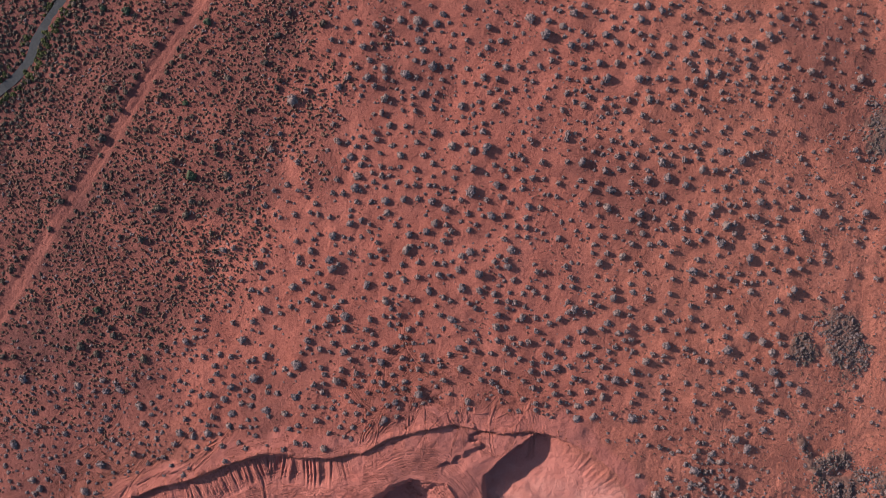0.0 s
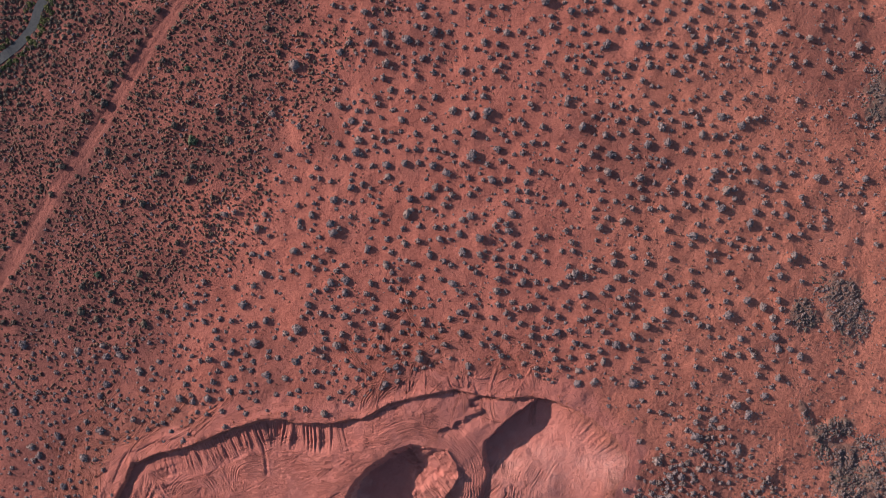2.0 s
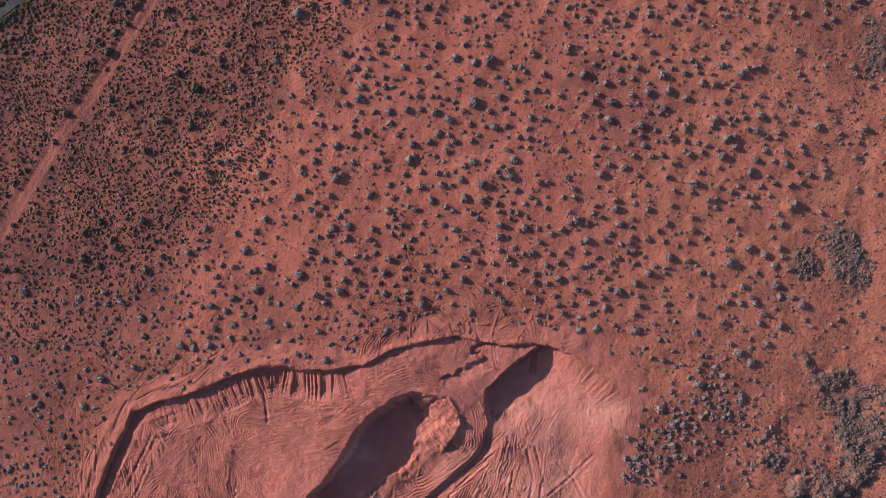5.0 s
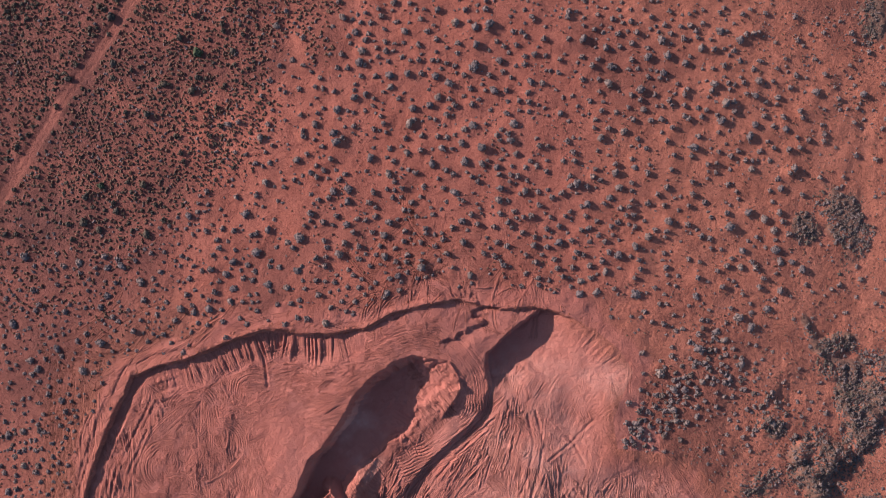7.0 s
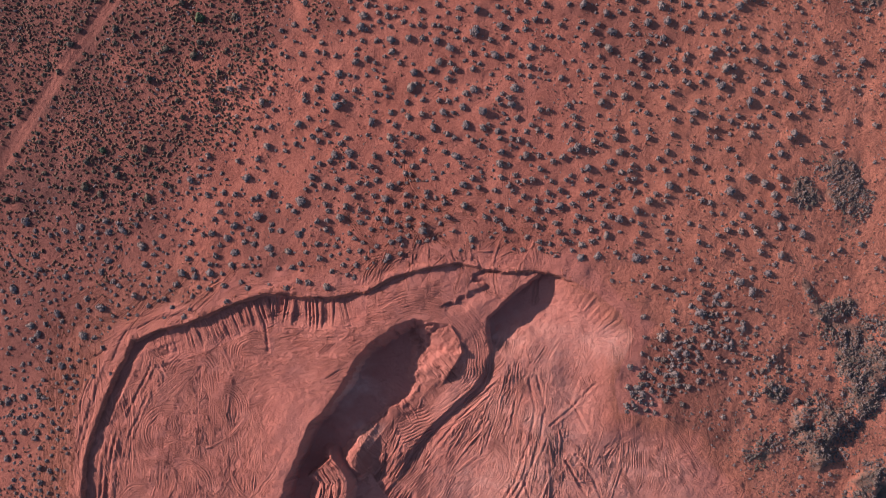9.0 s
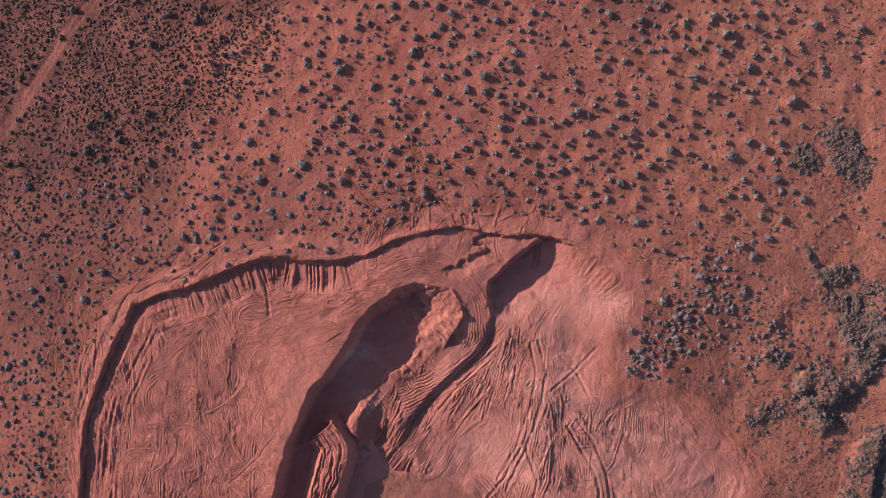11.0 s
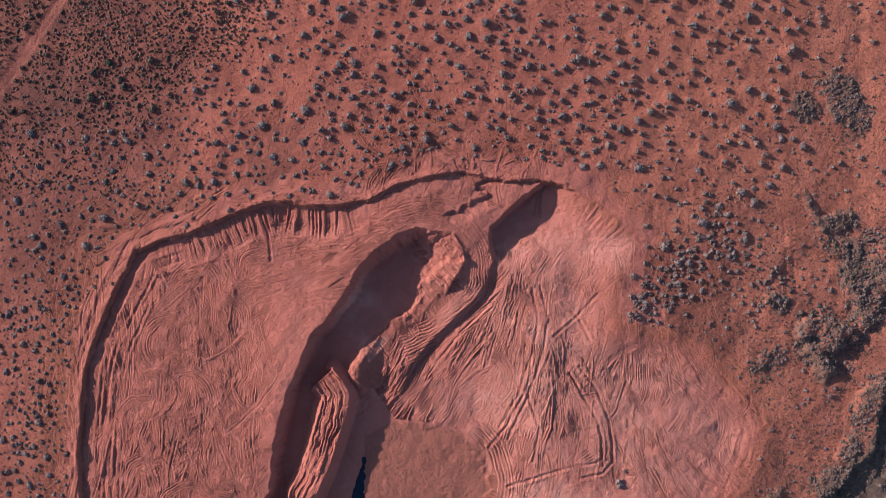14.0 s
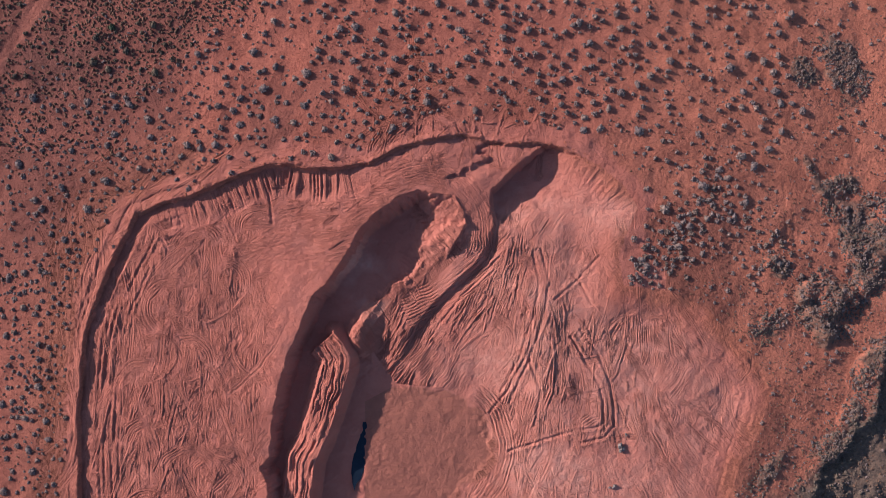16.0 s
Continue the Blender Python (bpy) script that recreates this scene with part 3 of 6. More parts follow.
SHRUBS += [(8.2, 35.5, 1), (10.8, 36.8, 2), (13.6, 34.2, 2), (14.1, 36.6, 1.6), (14.8, 38.9, 1), (15.8, 38.5, 1.2), (16.5, 35.9, 1.4), (17.8, 35.4, 1), (18.3, 38.3, 1.8), (20, 35.1, 1.2), (20.7, 34.7, 1.2), (21.9, 33.5, 1.2), (22, 39, 1.2), (24.2, 35, 1.8), (25.2, 38.3, 1.2), (25.4, 36.3, 1.2), (26.1, 33.9, 1.4), (27.4, 37.5, 1), (28.4, 33.3, 1), (28.8, 36.1, 1.2), (30.2, 38.2, 1.6), (30.2, 35.7, 1.2), (32.2, 35.4, 1.4), (32.6, 38.4, 0.9), (35.4, 34.1, 1.4), (36.1, 35.7, 0.8), (38.3, 36.2, 1.6), (39.5, 33, 1.2), (40, 38.5, 1.2), (41.2, 35.1, 1.8)]
SHRUBS += [(41.6, 37.7, 0.8), (44.5, 36.1, 0.9), (45.9, 34.2, 1.2), (46.3, 36.3, 1.4), (46.7, 33.3, 0.8), (48.9, 36.3, 1.2), (49.3, 34.5, 1), (49.6, 33, 1.2), (51.1, 35.7, 1.8), (51.5, 33.7, 1.2), (53.6, 37.5, 1.8), (54.2, 36.6, 1), (55.7, 38.2, 1.1), (56.2, 37.5, 0.8), (56.9, 34.8, 1.2), (57.6, 33.5, 1.2), (59.9, 38, 0.8), (61.8, 38, 1), (63.9, 34.1, 1.2), (64, 36.9, 0.9), (64.8, 38, 1), (66.1, 34.5, 0.9), (68.2, 35.8, 1), (69.2, 38.2, 0.8), (71.5, 36.9, 1.4), (-70.1, 27.1, 1.2), (-63.5, 29.2, 1), (-63, 27.5, 1.2), (-61.2, 29.1, 1), (-58, 27.6, 1.4)]
SHRUBS += [(-54.3, 28.2, 1.4), (-51.2, 32.6, 1.2), (-50.3, 27.7, 1), (-46.2, 29.4, 1.3), (-44.7, 27.5, 1.2), (-38.1, 32.7, 1), (-37.4, 30.3, 1), (-34.7, 28.2, 0.9), (-32.9, 31, 1.4), (-31.9, 32.8, 0.8), (-30.8, 28.4, 0.9), (-23.3, 30.8, 1.2), (-20.1, 30.6, 1.2), (-18.7, 32.3, 1), (-17.8, 29.9, 1.6), (-16.8, 32.1, 0.8), (-16.5, 27.6, 1.6), (-16.3, 30.6, 1), (-14.1, 30, 1), (-14, 31.9, 1.1), (-12.1, 31, 1), (-10.5, 30.9, 1.2), (-10.1, 28.7, 0.9), (-8.7, 28.1, 1.2), (-8.2, 31.6, 1.8), (-7.4, 30.1, 1.6), (-7.3, 27.9, 1.3), (-5.8, 31.5, 0.9), (-5.5, 27.3, 1.8), (-5.1, 30.4, 1)]
SHRUBS += [(-3, 27.5, 1.2), (-2.7, 31, 1), (-0, 32.2, 1.1), (0.4, 27.3, 1.2), (2.4, 29.9, 1.1), (3.7, 31.2, 1.6), (4.2, 32.5, 1.1), (5.3, 28.4, 1.3), (6, 32.6, 1.4), (7.2, 28, 1.4), (9.4, 28.4, 1.2), (11.4, 30.7, 1.2), (13, 28.6, 1.4), (14.8, 31.5, 1.4), (14.9, 29.8, 1.3), (16, 27.1, 1.2), (18.2, 32.7, 1.6), (18.4, 29.6, 1.6), (20.6, 32.9, 1.4), (20.6, 29, 1.4), (22.8, 27.3, 1.2), (23.3, 30, 1.4), (24.8, 27.3, 1.8), (26.5, 30.2, 1.4), (28.5, 31.4, 1), (30.4, 27.7, 1.8), (30.7, 30.9, 1.4), (31.7, 32.6, 1.4), (32.7, 32.2, 1.4), (33.7, 28, 1.2)]
SHRUBS += [(34.8, 32.6, 1.2), (35.4, 30.1, 0.8), (35.9, 30.9, 0.9), (36, 28.2, 1.4), (38.4, 31.6, 1.4), (38.8, 28.4, 0.9), (39.2, 31.1, 1.2), (40.6, 28.1, 1.6), (42.4, 31.7, 1.2), (42.4, 28.7, 1), (42.6, 29.7, 1.4), (44, 32.3, 0.9), (44.4, 29.4, 1.3), (44.8, 30.1, 1.2), (46.1, 31.8, 0.8), (46.3, 28.7, 1), (46.4, 29.8, 1), (47.4, 30.9, 1), (48, 28.4, 1.3), (48.1, 32.6, 1), (50.2, 31.7, 1.4), (50.3, 29.9, 1.6), (51.2, 27.2, 1.2), (53.1, 29.8, 1.2), (54.4, 28.2, 1.1), (54.7, 29.9, 1.2), (55.4, 27.3, 1.1), (56, 32.2, 1.6), (58.3, 28.3, 1.2), (59.5, 32, 1.2)]
SHRUBS += [(61, 27.2, 1.3), (61.7, 31.6, 1.4), (65.2, 29.8, 1.2), (65.5, 27.9, 1.3), (66.4, 32.6, 0.8), (67.6, 32.1, 0.9), (70.1, 29.6, 1.4), (71.4, 31.2, 1.8), (76.3, 28.6, 1.2), (-66.2, 26.6, 0.9), (-53.9, 21.7, 1.1), (-52, 23.5, 1.2), (-51.1, 25.2, 1.3), (-49.2, 26.4, 1.4), (-43.4, 23.6, 1.2), (-41.7, 21.1, 1), (-40.9, 23, 1.4), (-37.8, 23.1, 1.4), (-34.6, 26, 1.6), (-32.3, 21.9, 1.4), (-31.9, 23.1, 1.3), (-28.5, 25.4, 1.2), (-27.2, 21.7, 1.4), (-24.7, 24.1, 1), (-21.5, 22.6, 1.6), (-20, 24.4, 1.4), (-19.6, 26.9, 0.9), (-18.7, 22.5, 0.9), (-18.6, 26.2, 1.2), (-17.6, 23.1, 1)]
SHRUBS += [(-16.7, 24.6, 1.8), (-15.3, 23.2, 1.4), (-13.9, 26.3, 1.8), (-13.6, 24.8, 1.4), (-13.5, 21.2, 1.6), (-12.3, 24.4, 1), (-10.6, 22.6, 1), (-10.5, 21.5, 0.9), (-10.1, 25.6, 2.2), (-8.7, 23.3, 1), (-8.6, 21.8, 1.2), (-8.2, 25.2, 1.3), (-7.1, 22.5, 1.5), (-6, 25.3, 0.8), (-4.5, 22.7, 1), (-3.8, 25.1, 1.2), (-0.1, 25, 1.2), (1.9, 24.8, 1), (2.9, 21.7, 1.2), (3.3, 26, 1.8), (4.5, 23.4, 1.2), (5.6, 21.2, 1.4), (5.8, 25.9, 1.5), (6.5, 22.2, 1.3), (8.5, 24.3, 1.1), (10.5, 26.2, 0.9), (10.8, 24.3, 0.9), (13, 21.5, 1.2), (14.3, 23.4, 1.2), (14.7, 24.7, 1)]
SHRUBS += [(17.4, 21.3, 1.3), (17.9, 24.3, 1.4), (18, 26.8, 1.2), (19.4, 22.9, 1.2), (19.4, 24.9, 1), (20.5, 24.8, 1.2), (21, 22.4, 1.6), (21.2, 26.8, 1.4), (21.7, 24.1, 1.4), (22.1, 25.6, 1), (23.1, 25.2, 0.9), (24, 26.5, 1), (24.3, 22.3, 1.1), (24.9, 23.8, 1.2), (26, 22.8, 1.1), (28.3, 22.1, 1.4), (28.9, 23.9, 1.4), (31.4, 21.4, 1.4), (32.1, 25.7, 1.1), (32.4, 24.2, 1.8), (33.9, 24, 1), (35.6, 26.2, 1.2), (36.8, 23.3, 1.6), (38.3, 24.4, 1), (39.2, 26.1, 1.8), (39.4, 22.2, 1), (40, 24.7, 0.9), (41.4, 23.8, 1.2), (41.8, 25.2, 1.2), (42.1, 23.2, 1)]
SHRUBS += [(45.3, 26.7, 1.2), (45.6, 25.3, 1), (46.7, 25.5, 1.2), (50.9, 25.6, 1), (51.7, 25.2, 1), (54.3, 25, 0.9), (54.4, 26.2, 1.2), (58.6, 26.7, 1.4), (60.1, 25.3, 1), (64.7, 25.5, 1.4), (66.8, 26.7, 1.4), (72.5, 26.7, 0.9), (74.5, 26.9, 0.9), (-63.4, 15.2, 1), (-62.2, 20, 1.6), (-59.9, 16.3, 1.2), (-59, 19.6, 1.4), (-54.2, 15.4, 1), (-52.6, 19.4, 1.6), (-51, 16.6, 1), (-46.9, 16.1, 1.2), (-44.2, 20, 1.1), (-39, 19.1, 0.9), (-37, 17.7, 1.2), (-29.4, 19.9, 2.5), (-29, 17.2, 1), (-24.4, 18.9, 0.8), (-22.6, 18.6, 1), (-22, 16.2, 1.2), (-14.9, 15.2, 1.2)]
SHRUBS += [(-13.8, 18.7, 1.4), (-12.3, 16.6, 1.6), (-12.3, 20.5, 1), (-10.3, 19.4, 1), (-9.5, 16.7, 1.2), (-8.6, 20.5, 1), (-8.1, 19.4, 1.2), (-6.9, 15.8, 1), (-5.1, 20.3, 1.4), (-4.6, 15.9, 1.6), (-0.1, 20.8, 1.8), (0.3, 16.3, 1.4), (3.8, 18.1, 1), (3.9, 16.6, 1.6), (6.9, 20.3, 1), (12.1, 15.9, 1.3), (12.5, 15.2, 0.9), (18.4, 16.3, 1.4), (18.6, 17.3, 1.4), (19.9, 17.4, 1), (26.4, 16.6, 1.4), (29.6, 18.6, 0.9), (29.7, 16.4, 1.3), (33.3, 17.6, 1.2), (35.8, 16.3, 1.3), (36.6, 19, 1.2), (38.8, 16.4, 1.2), (40.2, 18.7, 1), (40.5, 16.7, 1.4), (41.6, 15.8, 1.2)]
SHRUBS += [(42.8, 17.4, 1.2), (45.8, 19.6, 1.2), (46, 16.2, 1.8), (46.5, 20.5, 1.2), (47.2, 16.3, 1), (48.5, 17.9, 0.8), (50, 19.7, 1.2), (50.7, 16, 1.4), (51.5, 20.7, 1.1), (52.2, 16.4, 1.4), (53.3, 16.8, 1), (54.3, 20.3, 1.3), (56.5, 15.2, 1), (59.9, 20.3, 1.4), (60.7, 16.1, 1.4), (61.8, 15.1, 1), (63.1, 17.3, 1), (64.3, 19.4, 0.9), (65.5, 17.8, 1.1), (68.6, 20.3, 1), (70.9, 18.2, 1.4), (71.5, 16.9, 1.2), (73.2, 16.6, 0.9), (74.4, 15.1, 1.4), (-78.8, 10.4, 1.4), (-62.8, 11.2, 1.8), (-62, 14.6, 1.6), (-56.9, 13.2, 1.3), (-55.1, 13.1, 1), (-47.6, 12.3, 1.4)]
SHRUBS += [(-47.6, 9.1, 0.8), (-42.5, 11, 1.4), (-42.2, 9.8, 1.4), (-41.4, 13.6, 1.4), (-39.2, 11, 1), (-38.6, 9.3, 1.2), (-37.7, 13.8, 1.2), (-32.7, 11.2, 1.6), (-31.2, 14, 1.2), (-29.6, 11.9, 0.8), (-28.8, 9.9, 0.9), (-27.8, 9.3, 1.4), (-26.7, 11, 1), (-21, 13.3, 1.6), (-19.7, 10, 1.2), (-18.6, 10.8, 1.6), (-17.8, 12.6, 1.2), (-17.1, 14.4, 1), (-16.8, 9.5, 1.4), (-16.3, 10.7, 1.2), (-16, 12.7, 1.4), (-14.3, 14.1, 1.4), (-13.3, 9.5, 1.2), (-11.6, 13.1, 1.4), (-11.6, 9.3, 1), (-10, 11.6, 1.6), (-7.5, 9.3, 1.4), (-7.4, 14, 1.3), (-6.1, 11.9, 1.4), (-5, 13, 1)]
SHRUBS += [(-4.3, 10.5, 1.4), (-2.5, 9.2, 1), (-1.3, 13.8, 1.8), (-0.6, 10.1, 1.4), (1.1, 14.1, 1), (2.3, 13.2, 1.8), (2.6, 10.1, 1.8), (4.4, 12.9, 1.2), (4.7, 13.9, 2), (6.2, 11, 1.2), (7.5, 10.3, 1.2), (9, 12.9, 1.4), (9.7, 10.6, 1.2), (10.5, 13, 1.2), (10.9, 14.6, 0.8), (11.1, 12.3, 1.2), (12.9, 9.2, 1.4), (14.5, 12.1, 1.4), (18.8, 12.4, 1.2), (21.3, 9.4, 1.4), (21.3, 15, 0.9), (21.4, 12.6, 1.8), (23.3, 14.5, 1.2), (24.2, 9.1, 1.2), (25.5, 11.4, 1.6), (27.6, 14, 1.4), (28, 11.8, 1.2), (30.1, 12.5, 1.4), (30.3, 9.5, 1.4), (30.8, 14.5, 1.4)]
SHRUBS += [(33, 10.3, 1.8), (33, 11.9, 1.2), (34.8, 15, 1), (35.4, 13.6, 1.8), (36.6, 10.9, 1.8), (37.1, 15, 1.4), (39.4, 14.2, 1.4), (39.9, 9.8, 1.8), (42, 14.6, 1.2), (42.6, 12.7, 1.6), (44.4, 14.5, 1), (44.9, 12.8, 1.4), (44.9, 9.3, 1), (46.9, 10, 1.4), (47.8, 12, 1), (48.8, 12.8, 1.4), (49.7, 14.9, 1.8), (49.9, 11.2, 1.4), (52.6, 9.9, 1.4), (53.6, 11.5, 1.3), (56.8, 10.4, 1), (58.3, 12.3, 0.9), (60.6, 9.5, 1.4), (64.1, 12.8, 1.2), (66, 10.2, 1.2), (70.7, 12.3, 1), (77.2, 9.5, 1.2), (-63.3, 8.2, 1.2), (-54, 4.2, 1), (-51.5, 5.4, 1)]
SHRUBS += [(-49.8, 8.2, 1.8), (-45.8, 4.2, 0.9), (-40.2, 6.3, 1.6), (-39.7, 3.8, 1.2), (-37.2, 3.3, 0.9), (-36.2, 4.6, 1.1), (-32.9, 7.5, 0.9), (-32.9, 8.5, 0.9), (-31.5, 4.1, 1.2), (-29.3, 5.2, 1.4), (-27.3, 4.4, 1.1), (-25.9, 5.8, 0.9), (-22.7, 6.7, 1), (-21.3, 4.3, 1.2), (-20.7, 6.6, 1.4), (-19.4, 4.4, 1.4), (-17.5, 5.5, 1.8), (-17.2, 7.5, 1.6), (-17.1, 3.1, 1.2), (-16.5, 5.1, 1), (-15.7, 5.9, 0.8), (-14.7, 8.3, 1.1), (-14.6, 3.3, 1.4), (-14.3, 6.7, 1.1), (-13, 7.8, 1.4), (-12.6, 6, 1.2), (-12.1, 3.6, 1.8), (-11.7, 7.9, 1), (-10.2, 7, 1.3), (-9, 4.1, 1.6)]
SHRUBS += [(-8.7, 6.4, 1), (-7.2, 6.7, 1.2), (-6.6, 4.3, 1.4), (-4.8, 6.8, 1.2), (-4.3, 8.3, 0.9), (-4.1, 4, 1.6), (-3.8, 6.7, 1), (-3.2, 5.5, 1), (-2.3, 6.5, 1), (-0.8, 6.1, 1.2), (-0.5, 8.3, 1.2), (0.9, 4.6, 1.3), (2.6, 6.1, 2.2), (5.3, 4.9, 1.4), (6.9, 7.6, 1.6), (7.6, 5.7, 1.2), (9.1, 4.8, 1), (9.9, 6.9, 1), (11.3, 8.7, 1.4), (11.4, 7.3, 1.4), (12.6, 4.3, 1.8), (14.7, 4.2, 1.4), (15.2, 6.5, 0.9), (15.9, 6.5, 1), (17.4, 6.2, 1.3), (17.5, 8.6, 1.2), (20.7, 8.3, 1), (21.7, 5.4, 1.4), (23.3, 7.8, 1.4), (24.5, 5.6, 1.2)]
SHRUBS += [(24.8, 3.5, 1), (26.3, 5, 1.8), (26.7, 8, 1.8), (30.5, 3.2, 1.2), (32, 4.4, 2.2), (33.3, 6.7, 1.2), (33.7, 8, 1), (34.8, 3.7, 1.2), (34.8, 7.9, 1), (35.4, 6.7, 1.2), (36, 7.7, 1.6), (38.7, 5.9, 1), (40.1, 4.2, 1.4), (40.5, 5.2, 1.2), (44.9, 5.2, 1.4), (45.3, 6.4, 1.8), (47.6, 3.3, 2), (47.9, 6.9, 1.2), (48.2, 5.8, 1), (49.2, 3.6, 1.4), (50.1, 8.2, 0.9), (50.7, 7.3, 1.2), (51.3, 5.3, 1.2), (52.9, 5.1, 1.8), (53.5, 7.8, 1.8), (55.1, 4.1, 1.2), (56.2, 8, 1), (57.2, 4, 1), (57.4, 5.2, 1.6), (59.6, 7.2, 1.4)]
SHRUBS += [(64.3, 6.7, 1.8), (68.9, 6, 1.2), (72.6, 4.6, 1), (73.5, 7.2, 1.6), (-72.4, -2.4, 1), (-69.7, -0.3, 1.6), (-68.5, 2.4, 1.4), (-61.6, 2.8, 1.5), (-61.5, 0.3, 1.4), (-58.1, 1.8, 1.2), (-56.9, 2.5, 0.9), (-54.4, 0.4, 1.2), (-52.8, -0.9, 1), (-51.9, -0.3, 1.6), (-47.3, 1, 0.9), (-46.9, -1.3, 1.8), (-45.9, 1.2, 1.6), (-38.1, 2.7, 0.9), (-34.3, -1.5, 1), (-33, 1.4, 1.4), (-31.2, -0.1, 1), (-30.2, -0.5, 1), (-27.7, 0.2, 1.4), (-25, 0.8, 1.2), (-24.2, 2.3, 1.2), (-23.5, 0.5, 1.2), (-23.3, -2.9, 1), (-21.5, 0.1, 1.2), (-20.8, -3, 1.8), (-18.1, 0.6, 1)]
SHRUBS += [(-18, -0.7, 1.6), (-18, 1.6, 1), (-16.1, 0, 1.4), (-15.9, -2.9, 1), (-14.6, -0.7, 1), (-12.9, 0.7, 1), (-11.8, 1.5, 1.6), (-10.2, -0.4, 1.2), (-7.6, -1.9, 1.8), (-4.7, -1.2, 1.6), (-3.4, 0.3, 1.6), (-1.7, -2.7, 1.4), (-1.6, 2.9, 1.8), (-1.4, 0.2, 1.2), (-1.3, -1.5, 1), (-0.4, -0.9, 1.4), (2.2, 2.4, 1.4), (2.6, -0.5, 1.4), (4.8, 2.1, 1), (6.3, 2.2, 1.8), (8.5, 2.5, 1.3), (8.8, -1.6, 1.4), (10.8, 0.8, 1.2), (10.9, -0.9, 0.9), (12.2, 2.3, 1.4), (12.5, 0.7, 1.4), (12.6, -1, 1.2), (14.3, 0.3, 0.9), (15.3, -0.1, 0.9), (18.2, -0.9, 1.5)]
SHRUBS += [(20.1, 2.4, 1), (21.2, 0.6, 1), (23.3, 1.7, 1.3), (24.3, -3, 1), (24.4, -1.5, 1.2), (25.4, 0.2, 1.2), (26.9, -2.8, 1.4), (28, 0, 1.3), (30.1, 1.1, 1), (31.1, -1, 1.4), (32.1, 2.5, 1.2), (32.9, 0.9, 1.6), (34.3, -0.8, 1.4), (35.2, 1.7, 0.8), (36.1, -0.5, 1.4), (37.4, 2.8, 1.4), (37.9, 2.2, 1), (38.1, -1.8, 1.2), (40.2, 2.3, 1.2), (40.3, 0.4, 1.4), (41.1, -0.1, 1.4), (42.6, 2, 1.4), (43.1, -3, 1.4), (43.4, 0.5, 1.4), (44.1, 1.8, 1.2), (46.2, 1, 1.2), (46.7, -2, 1), (47, 0, 1.8), (49.3, 1.9, 1.4), (52.4, -2.3, 1.8)]
SHRUBS += [(53.3, -0.1, 1.6), (54.9, 1.5, 1.4), (55.9, -2.9, 1.1), (56.7, -0.1, 1.2), (58.6, 1.8, 1.4), (59.1, -0.4, 1.6), (61.3, -1.6, 1.1), (61.5, 3, 1.4), (62.1, 2, 1.2), (63.7, -1.9, 1.2), (65.9, 1, 1), (66.5, -2, 1.2), (66.6, -0.7, 1.4), (72.1, 1.9, 1.2), (-71.7, -5.4, 1.4), (-68.6, -8.2, 1.1), (-58.5, -5.7, 1.2), (-54.4, -6, 1.8), (-46.7, -5, 0.9), (-42.2, -4, 1.4), (-41.2, -7.2, 1.4), (-39.8, -6.8, 1.6), (-38, -6.4, 1.3), (-33.9, -8.8, 1.6), (-32.7, -6.3, 1.3), (-32.2, -3.8, 1), (-27, -4.4, 1.2), (-26.5, -7.2, 1.2), (-26.4, -8.1, 1.4), (-24.4, -5.9, 1.6)]
SHRUBS += [(-24.4, -8.5, 1), (-24.2, -3.8, 1), (-21.1, -7.2, 1.6), (-20.5, -8.7, 2), (-19.5, -7.9, 1.2), (-18.9, -3.1, 1), (-17.9, -3.3, 1), (-17.7, -5.8, 1.2), (-14.2, -6, 1.2), (-13.1, -3.7, 1.2), (-12.5, -4.9, 1.2), (-12, -6.4, 1), (-8.6, -7.1, 1.3), (-8, -4.6, 2), (-7.2, -3.9, 1.2), (-5.7, -6.6, 1.3), (-4.6, -3.4, 1), (-3.6, -3.6, 1), (-2.9, -6.5, 1.2), (-2, -8.6, 1.6), (-1.9, -4.5, 0.9), (-1.4, -6.6, 1.3), (-0.3, -8.5, 1), (-0, -6.1, 1), (1.3, -7.4, 1.6), (1.6, -5, 1.6), (3, -4.2, 1.8), (4.8, -7.9, 1.8), (5.2, -3.8, 1), (7.3, -5.6, 1.4)]
SHRUBS += [(7.9, -6.5, 1), (8, -4.7, 1.2), (8.5, -8, 1), (9.3, -5.3, 1.4), (9.8, -6.4, 1.8), (10.1, -3.4, 1.8), (10.8, -8.6, 1.3), (14.2, -5.6, 1), (14.8, -6.9, 1.4), (16.3, -6.7, 1), (19.7, -5.7, 1.4), (20.8, -7.6, 1.4), (25.6, -4.7, 1.6), (29.5, -3.3, 1.6), (31.3, -8, 1.2), (32.1, -4.4, 1.2), (33.7, -6, 1.2), (37.4, -4.3, 1.2), (38.8, -6.7, 1.2), (42, -6.6, 1.2), (42.2, -5.1, 2.2), (45, -7.8, 1.2), (46.5, -7.5, 1), (46.9, -5.5, 1.1), (49.3, -6, 1.4), (50.5, -5, 1.3), (52, -6.7, 1.3), (53.1, -8.1, 1.5), (53.2, -6.6, 1), (54.6, -4.8, 1.4)]
